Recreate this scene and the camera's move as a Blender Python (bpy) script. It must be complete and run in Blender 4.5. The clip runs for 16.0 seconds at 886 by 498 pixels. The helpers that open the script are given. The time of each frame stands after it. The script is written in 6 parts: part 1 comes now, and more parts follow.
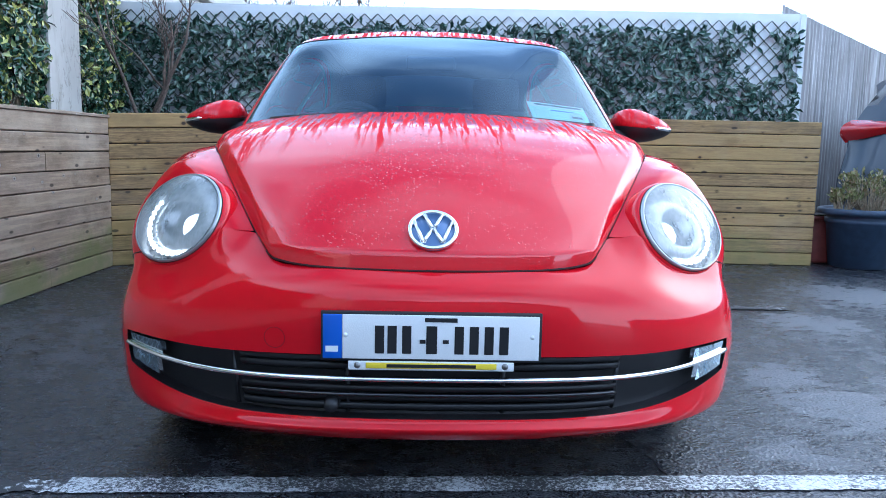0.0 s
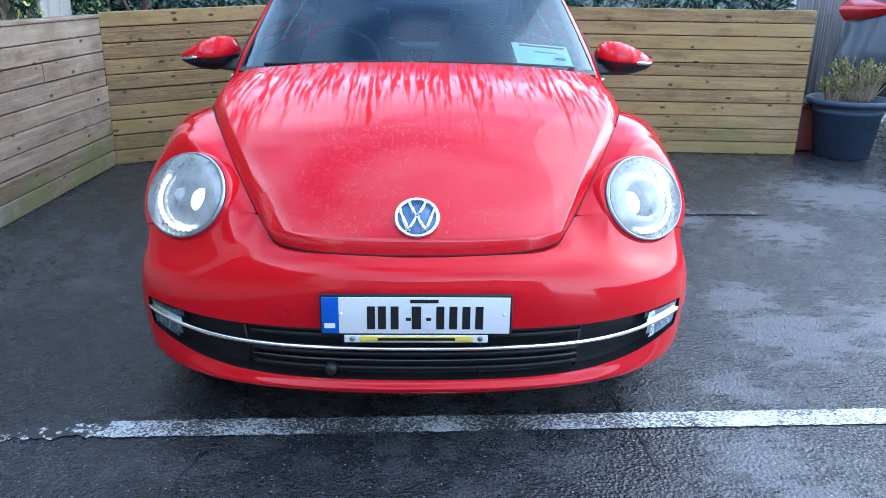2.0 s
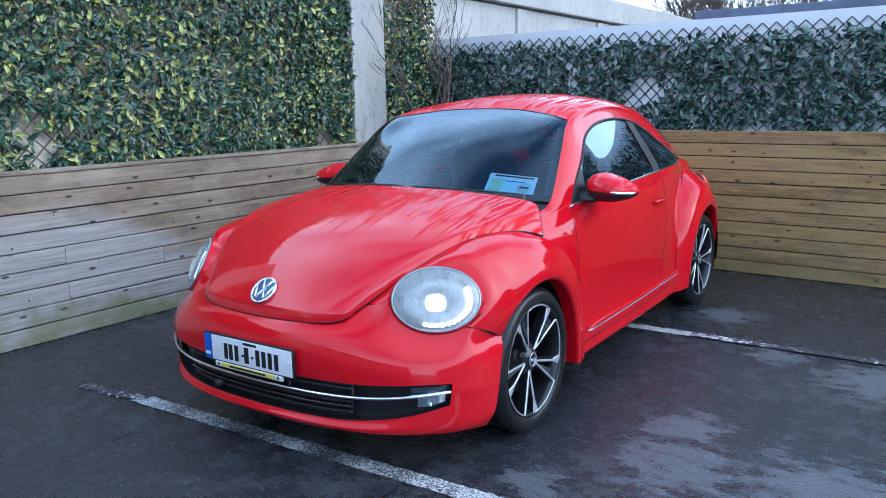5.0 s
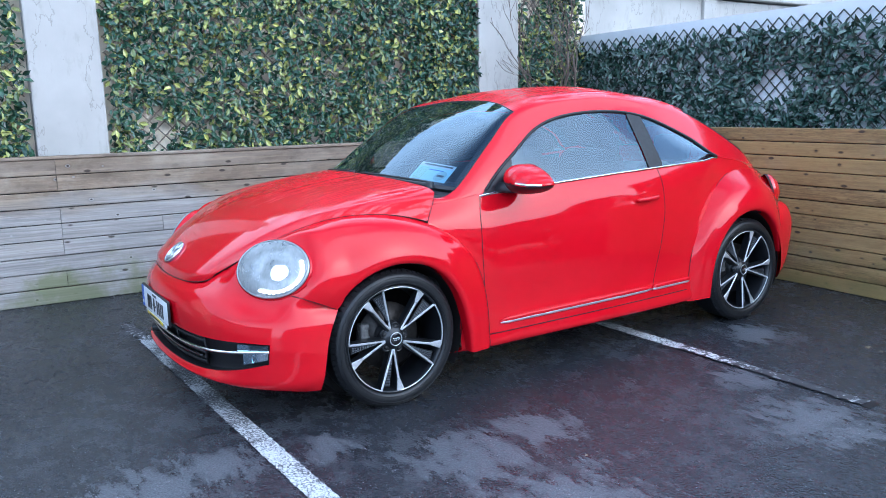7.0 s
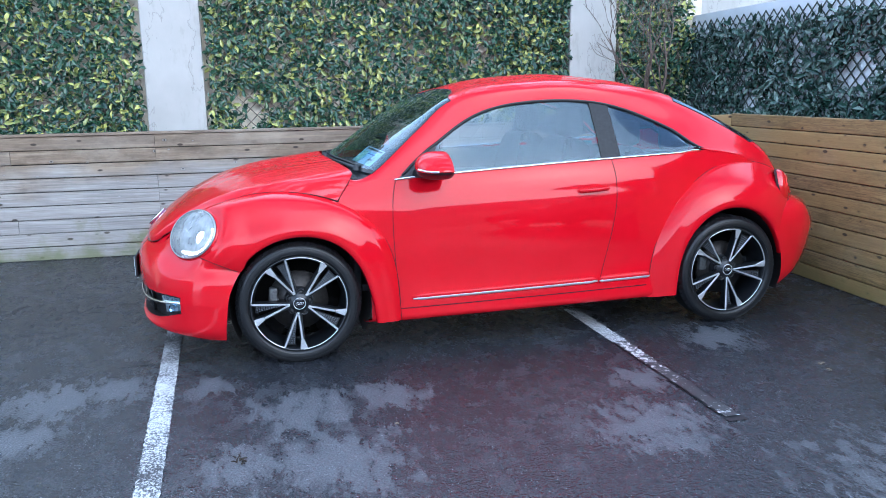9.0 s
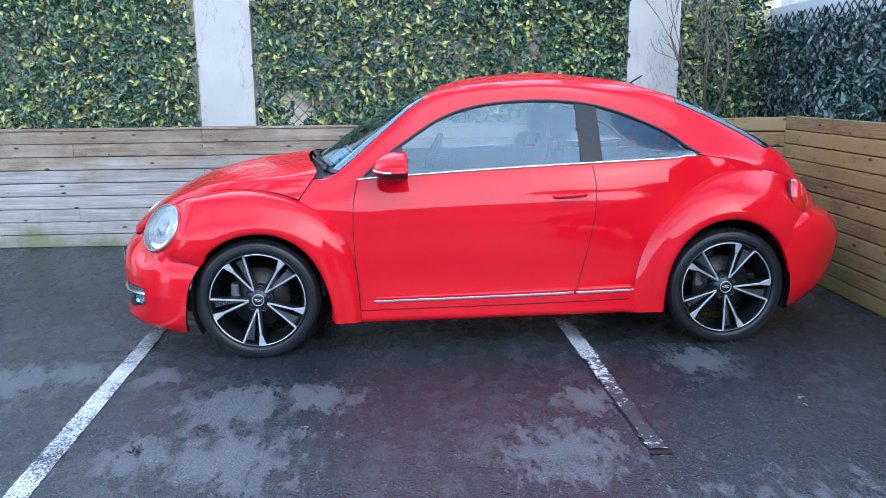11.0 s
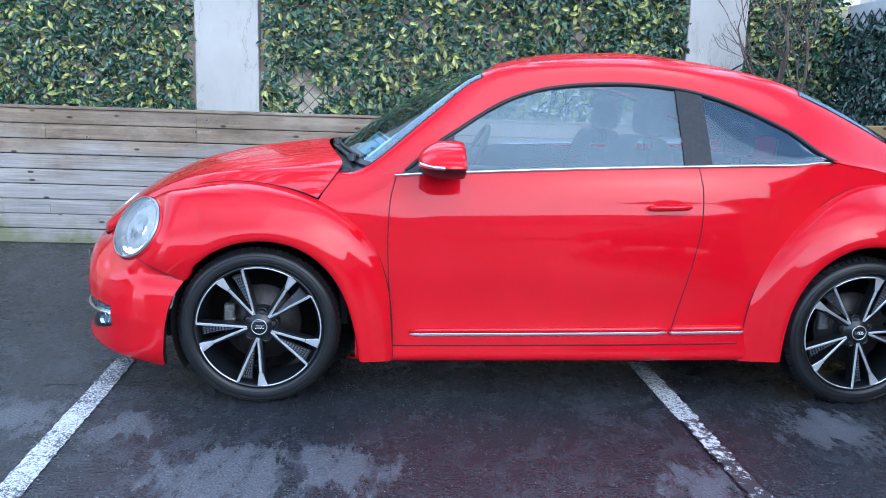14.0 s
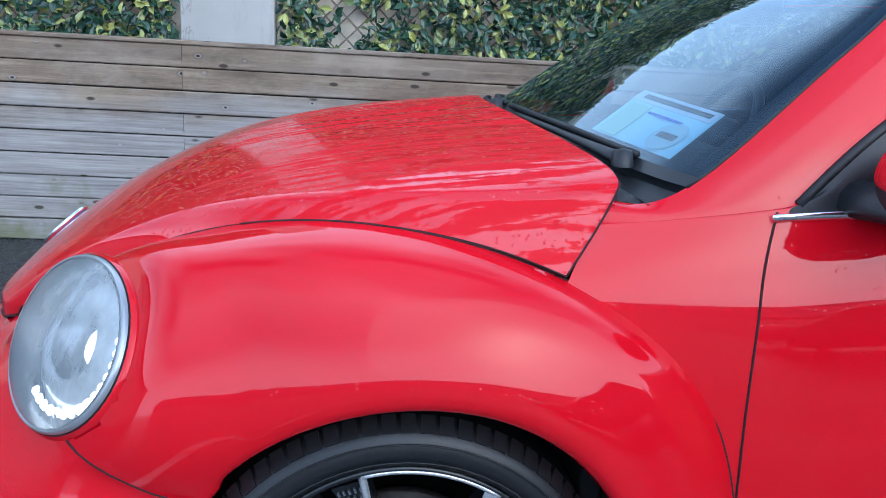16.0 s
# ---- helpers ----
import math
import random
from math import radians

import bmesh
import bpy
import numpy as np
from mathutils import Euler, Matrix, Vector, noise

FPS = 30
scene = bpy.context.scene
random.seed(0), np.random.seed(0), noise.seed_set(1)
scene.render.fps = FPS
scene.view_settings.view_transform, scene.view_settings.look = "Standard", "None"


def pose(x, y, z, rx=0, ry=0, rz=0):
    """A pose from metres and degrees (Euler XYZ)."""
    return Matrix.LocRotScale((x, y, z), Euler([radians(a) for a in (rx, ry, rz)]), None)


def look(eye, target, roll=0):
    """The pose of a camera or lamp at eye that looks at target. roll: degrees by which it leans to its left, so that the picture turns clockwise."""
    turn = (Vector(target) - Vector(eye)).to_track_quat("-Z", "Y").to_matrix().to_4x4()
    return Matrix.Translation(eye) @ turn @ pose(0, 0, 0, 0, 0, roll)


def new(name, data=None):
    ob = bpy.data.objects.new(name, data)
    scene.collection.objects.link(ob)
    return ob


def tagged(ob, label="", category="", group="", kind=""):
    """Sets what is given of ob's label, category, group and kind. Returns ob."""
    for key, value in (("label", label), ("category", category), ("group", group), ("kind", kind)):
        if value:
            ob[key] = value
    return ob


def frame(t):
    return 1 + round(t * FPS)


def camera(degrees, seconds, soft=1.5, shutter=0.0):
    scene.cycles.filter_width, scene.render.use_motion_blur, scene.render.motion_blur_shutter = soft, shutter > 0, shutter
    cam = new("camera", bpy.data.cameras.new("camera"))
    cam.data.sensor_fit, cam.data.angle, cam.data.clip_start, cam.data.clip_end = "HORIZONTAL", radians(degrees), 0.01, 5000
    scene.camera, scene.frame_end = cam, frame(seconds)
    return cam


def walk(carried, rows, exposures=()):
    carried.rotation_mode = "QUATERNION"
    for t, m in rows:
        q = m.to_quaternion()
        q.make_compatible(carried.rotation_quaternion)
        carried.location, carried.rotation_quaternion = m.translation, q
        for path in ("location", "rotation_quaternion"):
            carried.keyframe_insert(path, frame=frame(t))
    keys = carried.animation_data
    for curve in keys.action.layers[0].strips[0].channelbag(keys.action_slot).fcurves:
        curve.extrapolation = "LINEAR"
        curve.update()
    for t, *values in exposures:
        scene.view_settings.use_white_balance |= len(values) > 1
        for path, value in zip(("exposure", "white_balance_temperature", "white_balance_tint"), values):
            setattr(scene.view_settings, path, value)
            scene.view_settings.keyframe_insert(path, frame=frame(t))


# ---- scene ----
cam = camera(59.4, 16.0, soft=0.6)
PATH = [
    (0, (-0.028, -2.696, 0.897), (0.027, -0.713, 0.641), 1.2),
    (0.5, (-0.03, -2.693, 0.895), (0.025, -0.713, 0.618), 1.1),
    (1, (-0.036, -2.689, 0.934), (0.021, -0.713, 0.635), 1.2),
    (1.5, (-0.035, -2.714, 1.077), (0.027, -0.769, 0.614), 1.0),
    (2, (0.007, -2.847, 1.308), (0.068, -0.953, 0.668), 0.9),
    (2.5, (0.157, -3.085, 1.469), (0.215, -1.194, 0.82), 0.9),
    (3, (0.469, -3.29, 1.527), (0.419, -1.362, 0.999), 0.3),
    (3.5, (0.936, -3.349, 1.501), (0.592, -1.423, 1.087), -0.9),
    (4, (1.457, -3.316, 1.483), (0.766, -1.479, 1.101), -1.5),
    (4.5, (1.939, -3.159, 1.461), (1.028, -1.418, 1.089), -1.3),
    (4.7, (2.129, -3.078, 1.469), (1.135, -1.383, 1.094), -1.2),
    (6.8, (3.8, -1.845, 1.352), (2.189, -0.712, 1.0), -1.2),
    (7, (3.915, -1.678, 1.365), (2.256, -0.618, 1.01), -1.2),
    (7.5, (4.25, -1.312, 1.358), (2.487, -0.441, 0.998), -1.2),
    (8, (4.455, -0.929, 1.389), (2.631, -0.206, 1.002), -1.2),
    (8.5, (4.707, -0.555, 1.399), (2.826, -0.004, 1.002), -1.2),
    (9, (4.859, -0.222, 1.404), (2.958, 0.254, 1.002), -0.9),
    (9.2, (4.882, -0.086, 1.397), (2.976, 0.363, 0.993), -0.7),
    (11.3, (4.892, 0.787, 1.406), (2.936, 0.888, 1.001), -0.4),
    (11.5, (4.88, 0.829, 1.414), (2.923, 0.921, 1.009), -0.2),
    (12, (4.854, 0.91, 1.407), (2.894, 1.005, 1.017), -0.0),
    (12.5, (4.852, 0.952, 1.392), (2.89, 1.049, 1.019), 0.2),
    (13, (4.767, 0.934, 1.361), (2.802, 1.037, 1.001), 0.5),
    (13.5, (4.439, 0.755, 1.31), (2.475, 0.876, 0.95), 1.2),
    (14, (3.93, 0.493, 1.26), (1.974, 0.647, 0.873), 1.9),
    (14.5, (3.341, 0.228, 1.269), (1.4, 0.409, 0.82), 2.2),
    (15, (2.784, 0.045, 1.275), (0.849, 0.24, 0.806), 2.7),
    (15.5, (2.266, -0.038, 1.254), (0.34, 0.165, 0.754), 2.7),
    (16, (1.866, -0.086, 1.167), (-0.051, 0.145, 0.646), 3.4),
]
walk(cam, [(t, look(eye, target, roll)) for t, eye, target, roll in PATH], exposures=[(0.0, 0.46, 5000, 4), (2.6, 0.70, 5100, 4), (3.2, 0.40, 5050, 4), (3.6, 0.0, 5050, 4), (4.0, -0.12, 5050, 4), (4.7, 0.06, 5000, 4), (7.0, 0.40, 5000, 5), (9.0, 0.46, 5050, 5), (14.0, 0.40, 5000, 5), (15.0, 0.30, 5100, 5), (16.0, 0.06, 5050, 5)])

# ---------------------------------------------------------------- world and light
SUN_AZ, SUN_EL = 64.0, 30.0          # degrees: azimuth from +y towards +x, and height
world = bpy.data.worlds.new("sky")
scene.world = world
world.use_nodes = True
wn, wl = world.node_tree.nodes, world.node_tree.links
wn.clear()
w_out = wn.new("ShaderNodeOutputWorld")
w_bg = wn.new("ShaderNodeBackground")
w_sky = wn.new("ShaderNodeTexSky")
w_sky.sky_type = "NISHITA"
w_sky.sun_disc = False
w_sky.sun_elevation = radians(SUN_EL)
w_sky.sun_rotation = radians(SUN_AZ)
w_sky.air_density, w_sky.dust_density = 1.0, 1.5
w_tc = wn.new("ShaderNodeTexCoord")
w_map = wn.new("ShaderNodeMapping")
w_map.inputs["Scale"].default_value = (1.0, 1.0, 2.6)
w_noise = wn.new("ShaderNodeTexNoise")
w_noise.inputs["Scale"].default_value = 1.1
w_noise.inputs["Detail"].default_value = 4.0
w_noise.inputs["Roughness"].default_value = 0.45
w_ramp = wn.new("ShaderNodeValToRGB")
w_ramp.color_ramp.elements[0].position = 0.36
w_ramp.color_ramp.elements[1].position = 0.68
w_mix = wn.new("ShaderNodeMixRGB")
w_mix.inputs["Color2"].default_value = (9.5, 10.0, 11.0, 1)     # sunlit cloud, in the sky texture's own units
wl.new(w_tc.outputs["Generated"], w_map.inputs["Vector"])
wl.new(w_map.outputs["Vector"], w_noise.inputs["Vector"])
w_sep = wn.new("ShaderNodeSeparateXYZ")
w_low = wn.new("ShaderNodeMapRange")                 # cloud thickens towards the horizon
for key, value in (("From Min", 0.0), ("From Max", 0.75), ("To Min", 0.20), ("To Max", -0.03)):
    w_low.inputs[key].default_value = value
w_sum = wn.new("ShaderNodeMath")
w_sum.operation = "ADD"
wl.new(w_tc.outputs["Generated"], w_sep.inputs["Vector"])
wl.new(w_sep.outputs["Z"], w_low.inputs["Value"])
wl.new(w_noise.outputs["Fac"], w_sum.inputs[0])
wl.new(w_low.outputs["Result"], w_sum.inputs[1])
wl.new(w_sum.outputs["Value"], w_ramp.inputs["Fac"])
wl.new(w_ramp.outputs["Color"], w_mix.inputs["Fac"])
wl.new(w_sky.outputs["Color"], w_mix.inputs["Color1"])
wl.new(w_mix.outputs["Color"], w_bg.inputs["Color"])
wl.new(w_bg.outputs["Background"], w_out.inputs["Surface"])
w_bg.inputs["Strength"].default_value = 0.25

sun = new("sun", bpy.data.lights.new("sun", "SUN"))
sun.data.energy, sun.data.angle, sun.data.color = 0.75, radians(70), (1.0, 0.91, 0.78)
sx, sy = math.sin(radians(SUN_AZ)), math.cos(radians(SUN_AZ))
sun.matrix_world = look((30 * sx, 30 * sy, 30 * math.tan(radians(SUN_EL))), (0, 0, 0))

# ---------------------------------------------------------------- materials


class Mat:
    """A small wrapper round a Principled material's node tree."""

    def __init__(self, name, color, rough=0.5, metal=0.0, **extra):
        self.m = bpy.data.materials.new(name)
        self.m.use_nodes = True
        self.n, self.l = self.m.node_tree.nodes, self.m.node_tree.links
        self.b = self.n["Principled BSDF"]
        self.set("Base Color", (*color, 1))
        self.set("Roughness", rough)
        self.set("Metallic", metal)
        for k, v in extra.items():
            self.set(k.replace("_", " "), v)
        self.coord = self.n.new("ShaderNodeTexCoord").outputs["Object"]

    def set(self, k, v):
        self.b.inputs[k].default_value = v

    def noise(self, scale, detail=4, rough=0.55, stretch=(1, 1, 1), coord=None, kind="noise"):
        mp = self.n.new("ShaderNodeMapping")
        mp.inputs["Scale"].default_value = stretch
        self.l.new(coord or self.coord, mp.inputs["Vector"])
        if kind == "noise":
            t = self.n.new("ShaderNodeTexNoise")
            t.inputs["Detail"].default_value = detail
            t.inputs["Roughness"].default_value = rough
            out = t.outputs["Fac"]
        else:
            t = self.n.new("ShaderNodeTexVoronoi")
            out = t.outputs["Distance"]
        t.inputs["Scale"].default_value = scale
        self.l.new(mp.outputs["Vector"], t.inputs["Vector"])
        return out

    def ramp(self, fac, stops):
        r = self.n.new("ShaderNodeValToRGB")
        e = r.color_ramp.elements
        while len(e) < len(stops):
            e.new(0.5)
        for el, (p, c) in zip(e, stops):
            el.position = p
            el.color = (*c, 1) if isinstance(c, tuple) else (c, c, c, 1)
        self.l.new(fac, r.inputs["Fac"])
        return r.outputs["Color"]

    def mix(self, fac, a, b, mode="MIX"):
        x = self.n.new("ShaderNodeMixRGB")
        x.blend_type = mode
        for key, v in (("Fac", fac), ("Color1", a), ("Color2", b)):
            if isinstance(v, (int, float)):
                x.inputs[key].default_value = v if key == "Fac" else (v, v, v, 1)
            elif isinstance(v, tuple):
                x.inputs[key].default_value = (*v, 1)
            else:
                self.l.new(v, x.inputs[key])
        return x.outputs["Color"]

    def math(self, op, a, b=0.0):
        x = self.n.new("ShaderNodeMath")
        x.operation = op
        for i, v in enumerate((a, b)):
            if isinstance(v, (int, float)):
                x.inputs[i].default_value = v
            else:
                self.l.new(v, x.inputs[i])
        return x.outputs["Value"]

    def to(self, socket, out):
        self.l.new(out, self.b.inputs[socket])
        return self

    def bump(self, height, strength=0.3, dist=0.01, coat=False):
        x = self.n.new("ShaderNodeBump")
        x.inputs["Strength"].default_value = strength
        x.inputs["Distance"].default_value = dist
        self.l.new(height, x.inputs["Height"])
        self.l.new(x.outputs["Normal"], self.b.inputs["Coat Normal" if coat else "Normal"])
        return self

    def rand(self):
        return self.n.new("ShaderNodeObjectInfo").outputs["Random"]

    def island(self):
        return self.n.new("ShaderNodeNewGeometry").outputs["Random Per Island"]


def paint_material(name, wet):
    """Red clear-coated car paint; wet: rain beads all over it and runs down it."""
    m = Mat(name, (0.54, 0.002, 0.012), 0.5, 0.0)
    m.set("Coat Weight", 1.0)
    m.set("Coat Roughness", 0.015)
    m.set("Coat IOR", 1.62 if wet else 1.45)
    m.set("Specular IOR Level", 0.0)
    big = m.noise(3.0, 3)
    m.to("Base Color", m.ramp(big, [(0.35, (0.58, 0.0018, 0.010)), (0.65, (0.62, 0.0026, 0.013))]))
    cell = m.n.new("ShaderNodeTexVoronoi")
    m.l.new(m.coord, cell.inputs["Vector"])
    cell.inputs["Scale"].default_value = 120.0
    pick = m.n.new("ShaderNodeSeparateXYZ")
    m.l.new(cell.outputs["Color"], pick.inputs["Vector"])
    where = m.ramp(m.noise(5.0, 3), [(0.40, 0.25 if wet else 0.0), (0.62, 1.0)])
    drop = m.math("MULTIPLY", m.ramp(cell.outputs["Distance"], [(0.10, 1.0), (0.32, 0.0)]), m.math("MULTIPLY", m.ramp(pick.outputs["X"], [(0.52 if wet else 0.80, 0.0), (0.56 if wet else 0.84, 1.0)]), where))
    if not wet:
        m.bump(drop, 0.30, 0.0018, coat=True)
        return m.m
    runs = m.noise(72.0, 8, 0.62, (1.0, 0.06, 0.06))       # water sheets parted by dull, beaded streaks
    fray = m.noise(170.0, 4, 0.6, (1.0, 0.30, 0.30))
    pos = m.n.new("ShaderNodeSeparateXYZ")
    m.l.new(m.coord, pos.inputs["Vector"])
    reach = m.math("ADD", m.math("MULTIPLY", pos.outputs["Y"], 1.5), m.math("MULTIPLY", m.noise(17.0, 4, 0.6, (1, 0.03, 0.03)), 1.5))
    area = m.ramp(reach, [(0.15, 0.0), (0.45, 1.0)])
    split = m.math("ADD", runs, m.math("MULTIPLY", m.math("SUBTRACT", fray, 0.5), 0.22))
    dull = m.math("MULTIPLY", area, m.ramp(split, [(0.475, 1.0), (0.515, 0.0)]))
    m.bump(m.mix(1.0, m.mix(1.0, drop, m.math("MULTIPLY", dull, 0.6), "SUBTRACT"), m.math("MULTIPLY", dull, m.noise(240.0, 2)), "ADD"), 0.8, 0.002, coat=True)
    m.to("Coat Roughness", m.mix(dull, 0.02, 0.42))
    m.to("Coat Weight", m.mix(dull, 1.0, 0.22))
    return m.m


def plain(name, color, rough=0.5, metal=0.0, grain=0.0, scale=200.0, **extra):
    m = Mat(name, color, rough, metal, **extra)
    if grain:
        f = m.noise(scale, 3)
        dark = tuple(c * (1 - grain) for c in color)
        light = tuple(min(1, c * (1 + grain)) for c in color)
        m.to("Base Color", m.ramp(f, [(0.3, dark), (0.7, light)]))
        m.bump(f, 0.25, 0.002)
    return m.m


def glass_material(name, tint, gain):
    """Thin pane: tinted see-through with a Fresnel-driven mirror sheen."""
    m = bpy.data.materials.new(name)
    m.use_nodes = True
    n, l = m.node_tree.nodes, m.node_tree.links
    n.clear()
    out, mix = n.new("ShaderNodeOutputMaterial"), n.new("ShaderNodeMixShader")
    tr, gl, fr = n.new("ShaderNodeBsdfTransparent"), n.new("ShaderNodeBsdfGlossy"), n.new("ShaderNodeFresnel")
    mul = n.new("ShaderNodeMath")
    mul.operation, mul.inputs[1].default_value, mul.use_clamp = "MULTIPLY", gain, True
    fr.inputs["IOR"].default_value = 1.52
    tr.inputs["Color"].default_value = (*tint, 1)
    gl.inputs["Color"].default_value = (0.72, 0.88, 1, 1)
    gl.inputs["Roughness"].default_value = 0.008
    l.new(fr.outputs["Fac"], mul.inputs[0])
    l.new(mul.outputs["Value"], mix.inputs["Fac"])
    l.new(tr.outputs["BSDF"], mix.inputs[1])
    l.new(gl.outputs["BSDF"], mix.inputs[2])
    l.new(mix.outputs["Shader"], out.inputs["Surface"])
    return m


def wood_material(name, tones, weather, bleach_sheen=0.0, moss_share=0.7):
    """Sawn softwood boards: long grain, knots, grey weathering and a green foot."""
    m = Mat(name, tones[0], 0.72)
    at = m.n.new("ShaderNodeAttribute")
    at.attribute_name = "run"                      # metres along the board, across it, and a shift per board
    run = at.outputs["Vector"]
    r = m.rand()
    shift = m.n.new("ShaderNodeVectorMath")
    shift.operation = "ADD"
    comb = m.n.new("ShaderNodeCombineXYZ")
    m.l.new(m.math("MULTIPLY", r, 37.0), comb.inputs["X"])
    m.l.new(m.math("MULTIPLY", r, 11.0), comb.inputs["Z"])
    m.l.new(run, shift.inputs[0])
    m.l.new(comb.outputs["Vector"], shift.inputs[1])
    v = shift.outputs["Vector"]
    grain = m.noise(1.0, 6, 0.65, (2.2, 75.0, 1.0), v)
    broad = m.noise(1.0, 3, 0.5, (0.9, 4.0, 1.0), v)
    knot = m.n.new("ShaderNodeTexVoronoi")
    mp = m.n.new("ShaderNodeMapping")
    mp.inputs["Scale"].default_value = (7.0, 10.5, 1.0)
    m.l.new(v, mp.inputs["Vector"])
    m.l.new(mp.outputs["Vector"], knot.inputs["Vector"])
    knot.inputs["Scale"].default_value = 1.0
    some = m.n.new("ShaderNodeSeparateXYZ")
    m.l.new(knot.outputs["Color"], some.inputs["Vector"])
    size = m.math("ADD", knot.outputs["Distance"], m.math("MULTIPLY", some.outputs["X"], 0.09))
    halo = m.ramp(size, [(0.10, 0.55), (0.24, 0.0)])
    base = m.ramp(grain, [(0.25, tones[0]), (0.55, tones[1]), (0.8, tones[2])])
    fleck = m.noise(1.0, 6, 0.7, (16.0, 210.0, 1.0), v)
    base = m.mix(m.ramp(fleck, [(0.47, 0.0), (0.62, 0.75)]), base, tones[0])
    base = m.mix(m.ramp(r, [(0.15, 0.0), (0.55, 0.75), (1.0, 0.25)]), base, tones[3])
    base = m.mix(m.ramp(broad, [(0.42, 0.0), (0.68, weather)]), base, (0.24, 0.215, 0.195))
    base = m.mix(halo, base, tones[0])
    base = m.mix(m.ramp(size, [(0.105, 0.95), (0.15, 0.0)]), base, (0.030, 0.018, 0.011))
    blot = m.noise(1.0, 5, 0.6, (3.0, 9.0, 1.0), v)
    base = m.mix(m.ramp(blot, [(0.53, 0.0), (0.72, 0.6)]), base, tones[0])
    streak = m.noise(1.0, 4, 0.6, (1.6, 26.0, 1.0), v)
    base = m.mix(m.ramp(streak, [(0.52, 0.0), (0.68, 0.5)]), base, tones[2])
    chalk = m.noise(1.4, 7, 0.68, (1, 1, 1.6), m.coord)    # pale weathered bloom
    base = m.mix(m.ramp(chalk, [(0.50, 0.0), (0.66, 0.5 if bleach_sheen else 0.12)]), base, (0.46, 0.39, 0.30))
    stain = m.noise(1.0, 6, 0.65, (2.2, 3.0, 1.0), v)
    base = m.mix(m.ramp(stain, [(0.54, 0.0), (0.74, 0.55)]), base, (0.085, 0.058, 0.036))
    sep = m.n.new("ShaderNodeSeparateXYZ")
    m.l.new(m.coord, sep.inputs["Vector"])
    if bleach_sheen:                                     # silver grey below the top boards: bleaching, plus sky sheen painted into the colour
        silver = m.math("ADD", m.math("SUBTRACT", m.math("MULTIPLY", m.math("SUBTRACT", 0.95, sep.outputs["Z"]), 2.6), m.math("MULTIPLY", m.math("MAXIMUM", m.math("ADD", sep.outputs["Y"], 0.1), 0.0), 1.3)), m.math("MULTIPLY", m.math("SUBTRACT", m.mix(0.5, broad, m.noise(0.9, 4, coord=m.coord)), 0.5), 3.0))
        base = m.mix(m.ramp(silver, [(0.25, 0.0), (0.75, bleach_sheen)]), base, m.ramp(grain, [(0.25, (0.20, 0.195, 0.19)), (0.55, (0.43, 0.42, 0.415)), (0.8, (0.62, 0.61, 0.60))]))
        base = m.mix(m.ramp(size, [(0.08, 0.0), (0.10, 0.6), (0.16, 0.0)]), base, (0.50, 0.47, 0.43))
        base = m.mix(m.ramp(size, [(0.060, 0.9), (0.090, 0.0)]), base, (0.030, 0.018, 0.011))
    spot = m.n.new("ShaderNodeTexVoronoi")         # small dark knots and nail marks
    mp = m.n.new("ShaderNodeMapping")
    mp.inputs["Scale"].default_value = (4.6, 11.0, 1.0)
    m.l.new(v, mp.inputs["Vector"])
    m.l.new(mp.outputs["Vector"], spot.inputs["Vector"])
    spot.inputs["Scale"].default_value = 1.0
    base = m.mix(m.ramp(spot.outputs["Distance"], [(0.085, 0.92), (0.14, 0.0)]), base, (0.030, 0.018, 0.010))
    low = m.math("SUBTRACT", 0.85, m.math("MULTIPLY", sep.outputs["Z"], 3.0))
    moss = m.math("ADD", low, m.math("MULTIPLY", m.math("SUBTRACT", m.noise(2.6, 6, 0.65, coord=m.coord), 0.5), 3.8))
    base = m.mix(m.ramp(moss, [(0.10, 0.0), (0.80, moss_share)]), base, (0.135, 0.150, 0.040))
    m.to("Base Color", base)
    m.bump(m.mix(0.5, grain, fleck), 0.5, 0.004)
    m.to("Roughness", m.ramp(broad, [(0.3, 0.6), (0.7, 0.85)]))
    return m.m


def worn_lens_material():
    """Clear lamp plastic gone hazy, with a film of dirt in streaks."""
    m = Mat("weathered lamp lens", (0.62, 0.66, 0.66), 0.22, Coat_Weight=1.0)
    haze = m.mix(0.5, m.noise(14.0, 5, 0.6), m.noise(46.0, 6, 0.7, (1, 1, 0.25)))
    m.to("Alpha", m.ramp(haze, [(0.35, 0.30), (0.62, 0.54)]))
    m.bump(m.noise(220.0, 3), 0.1, 0.001)
    return m.m


RED = paint_material("red car paint", 0.0)
RED_WET = paint_material("red car paint with rain", 1.0)
GLASS = glass_material("tinted car glass", (0.76, 0.84, 0.90), 2.3)
SCREEN_GLASS = glass_material("windscreen glass", (0.60, 0.74, 0.86), 1.6)
LENS_WORN = worn_lens_material()
LENS = glass_material("clear lamp lens", (0.93, 0.95, 0.97), 1.2)
RUBBER = plain("black rubber", (0.012, 0.012, 0.013), 0.55, grain=0.4, scale=60)
TYRE = plain("tyre rubber", (0.010, 0.0105, 0.012), 0.42, grain=0.35, scale=90)
PLASTIC = plain("black textured plastic", (0.014, 0.014, 0.016), 0.42, grain=0.3, scale=400)
GLOSSBLACK = plain("gloss black", (0.008, 0.008, 0.010), 0.12, Coat_Weight=0.6)
CHROME = plain("chrome", (0.90, 0.91, 0.92), 0.16, 1.0)
ALLOY = plain("machined alloy", (0.68, 0.69, 0.71), 0.32, 0.65, grain=0.12, scale=300)
RIMBLACK = plain("gloss black alloy", (0.008, 0.009, 0.011), 0.3, Coat_Weight=0.15)
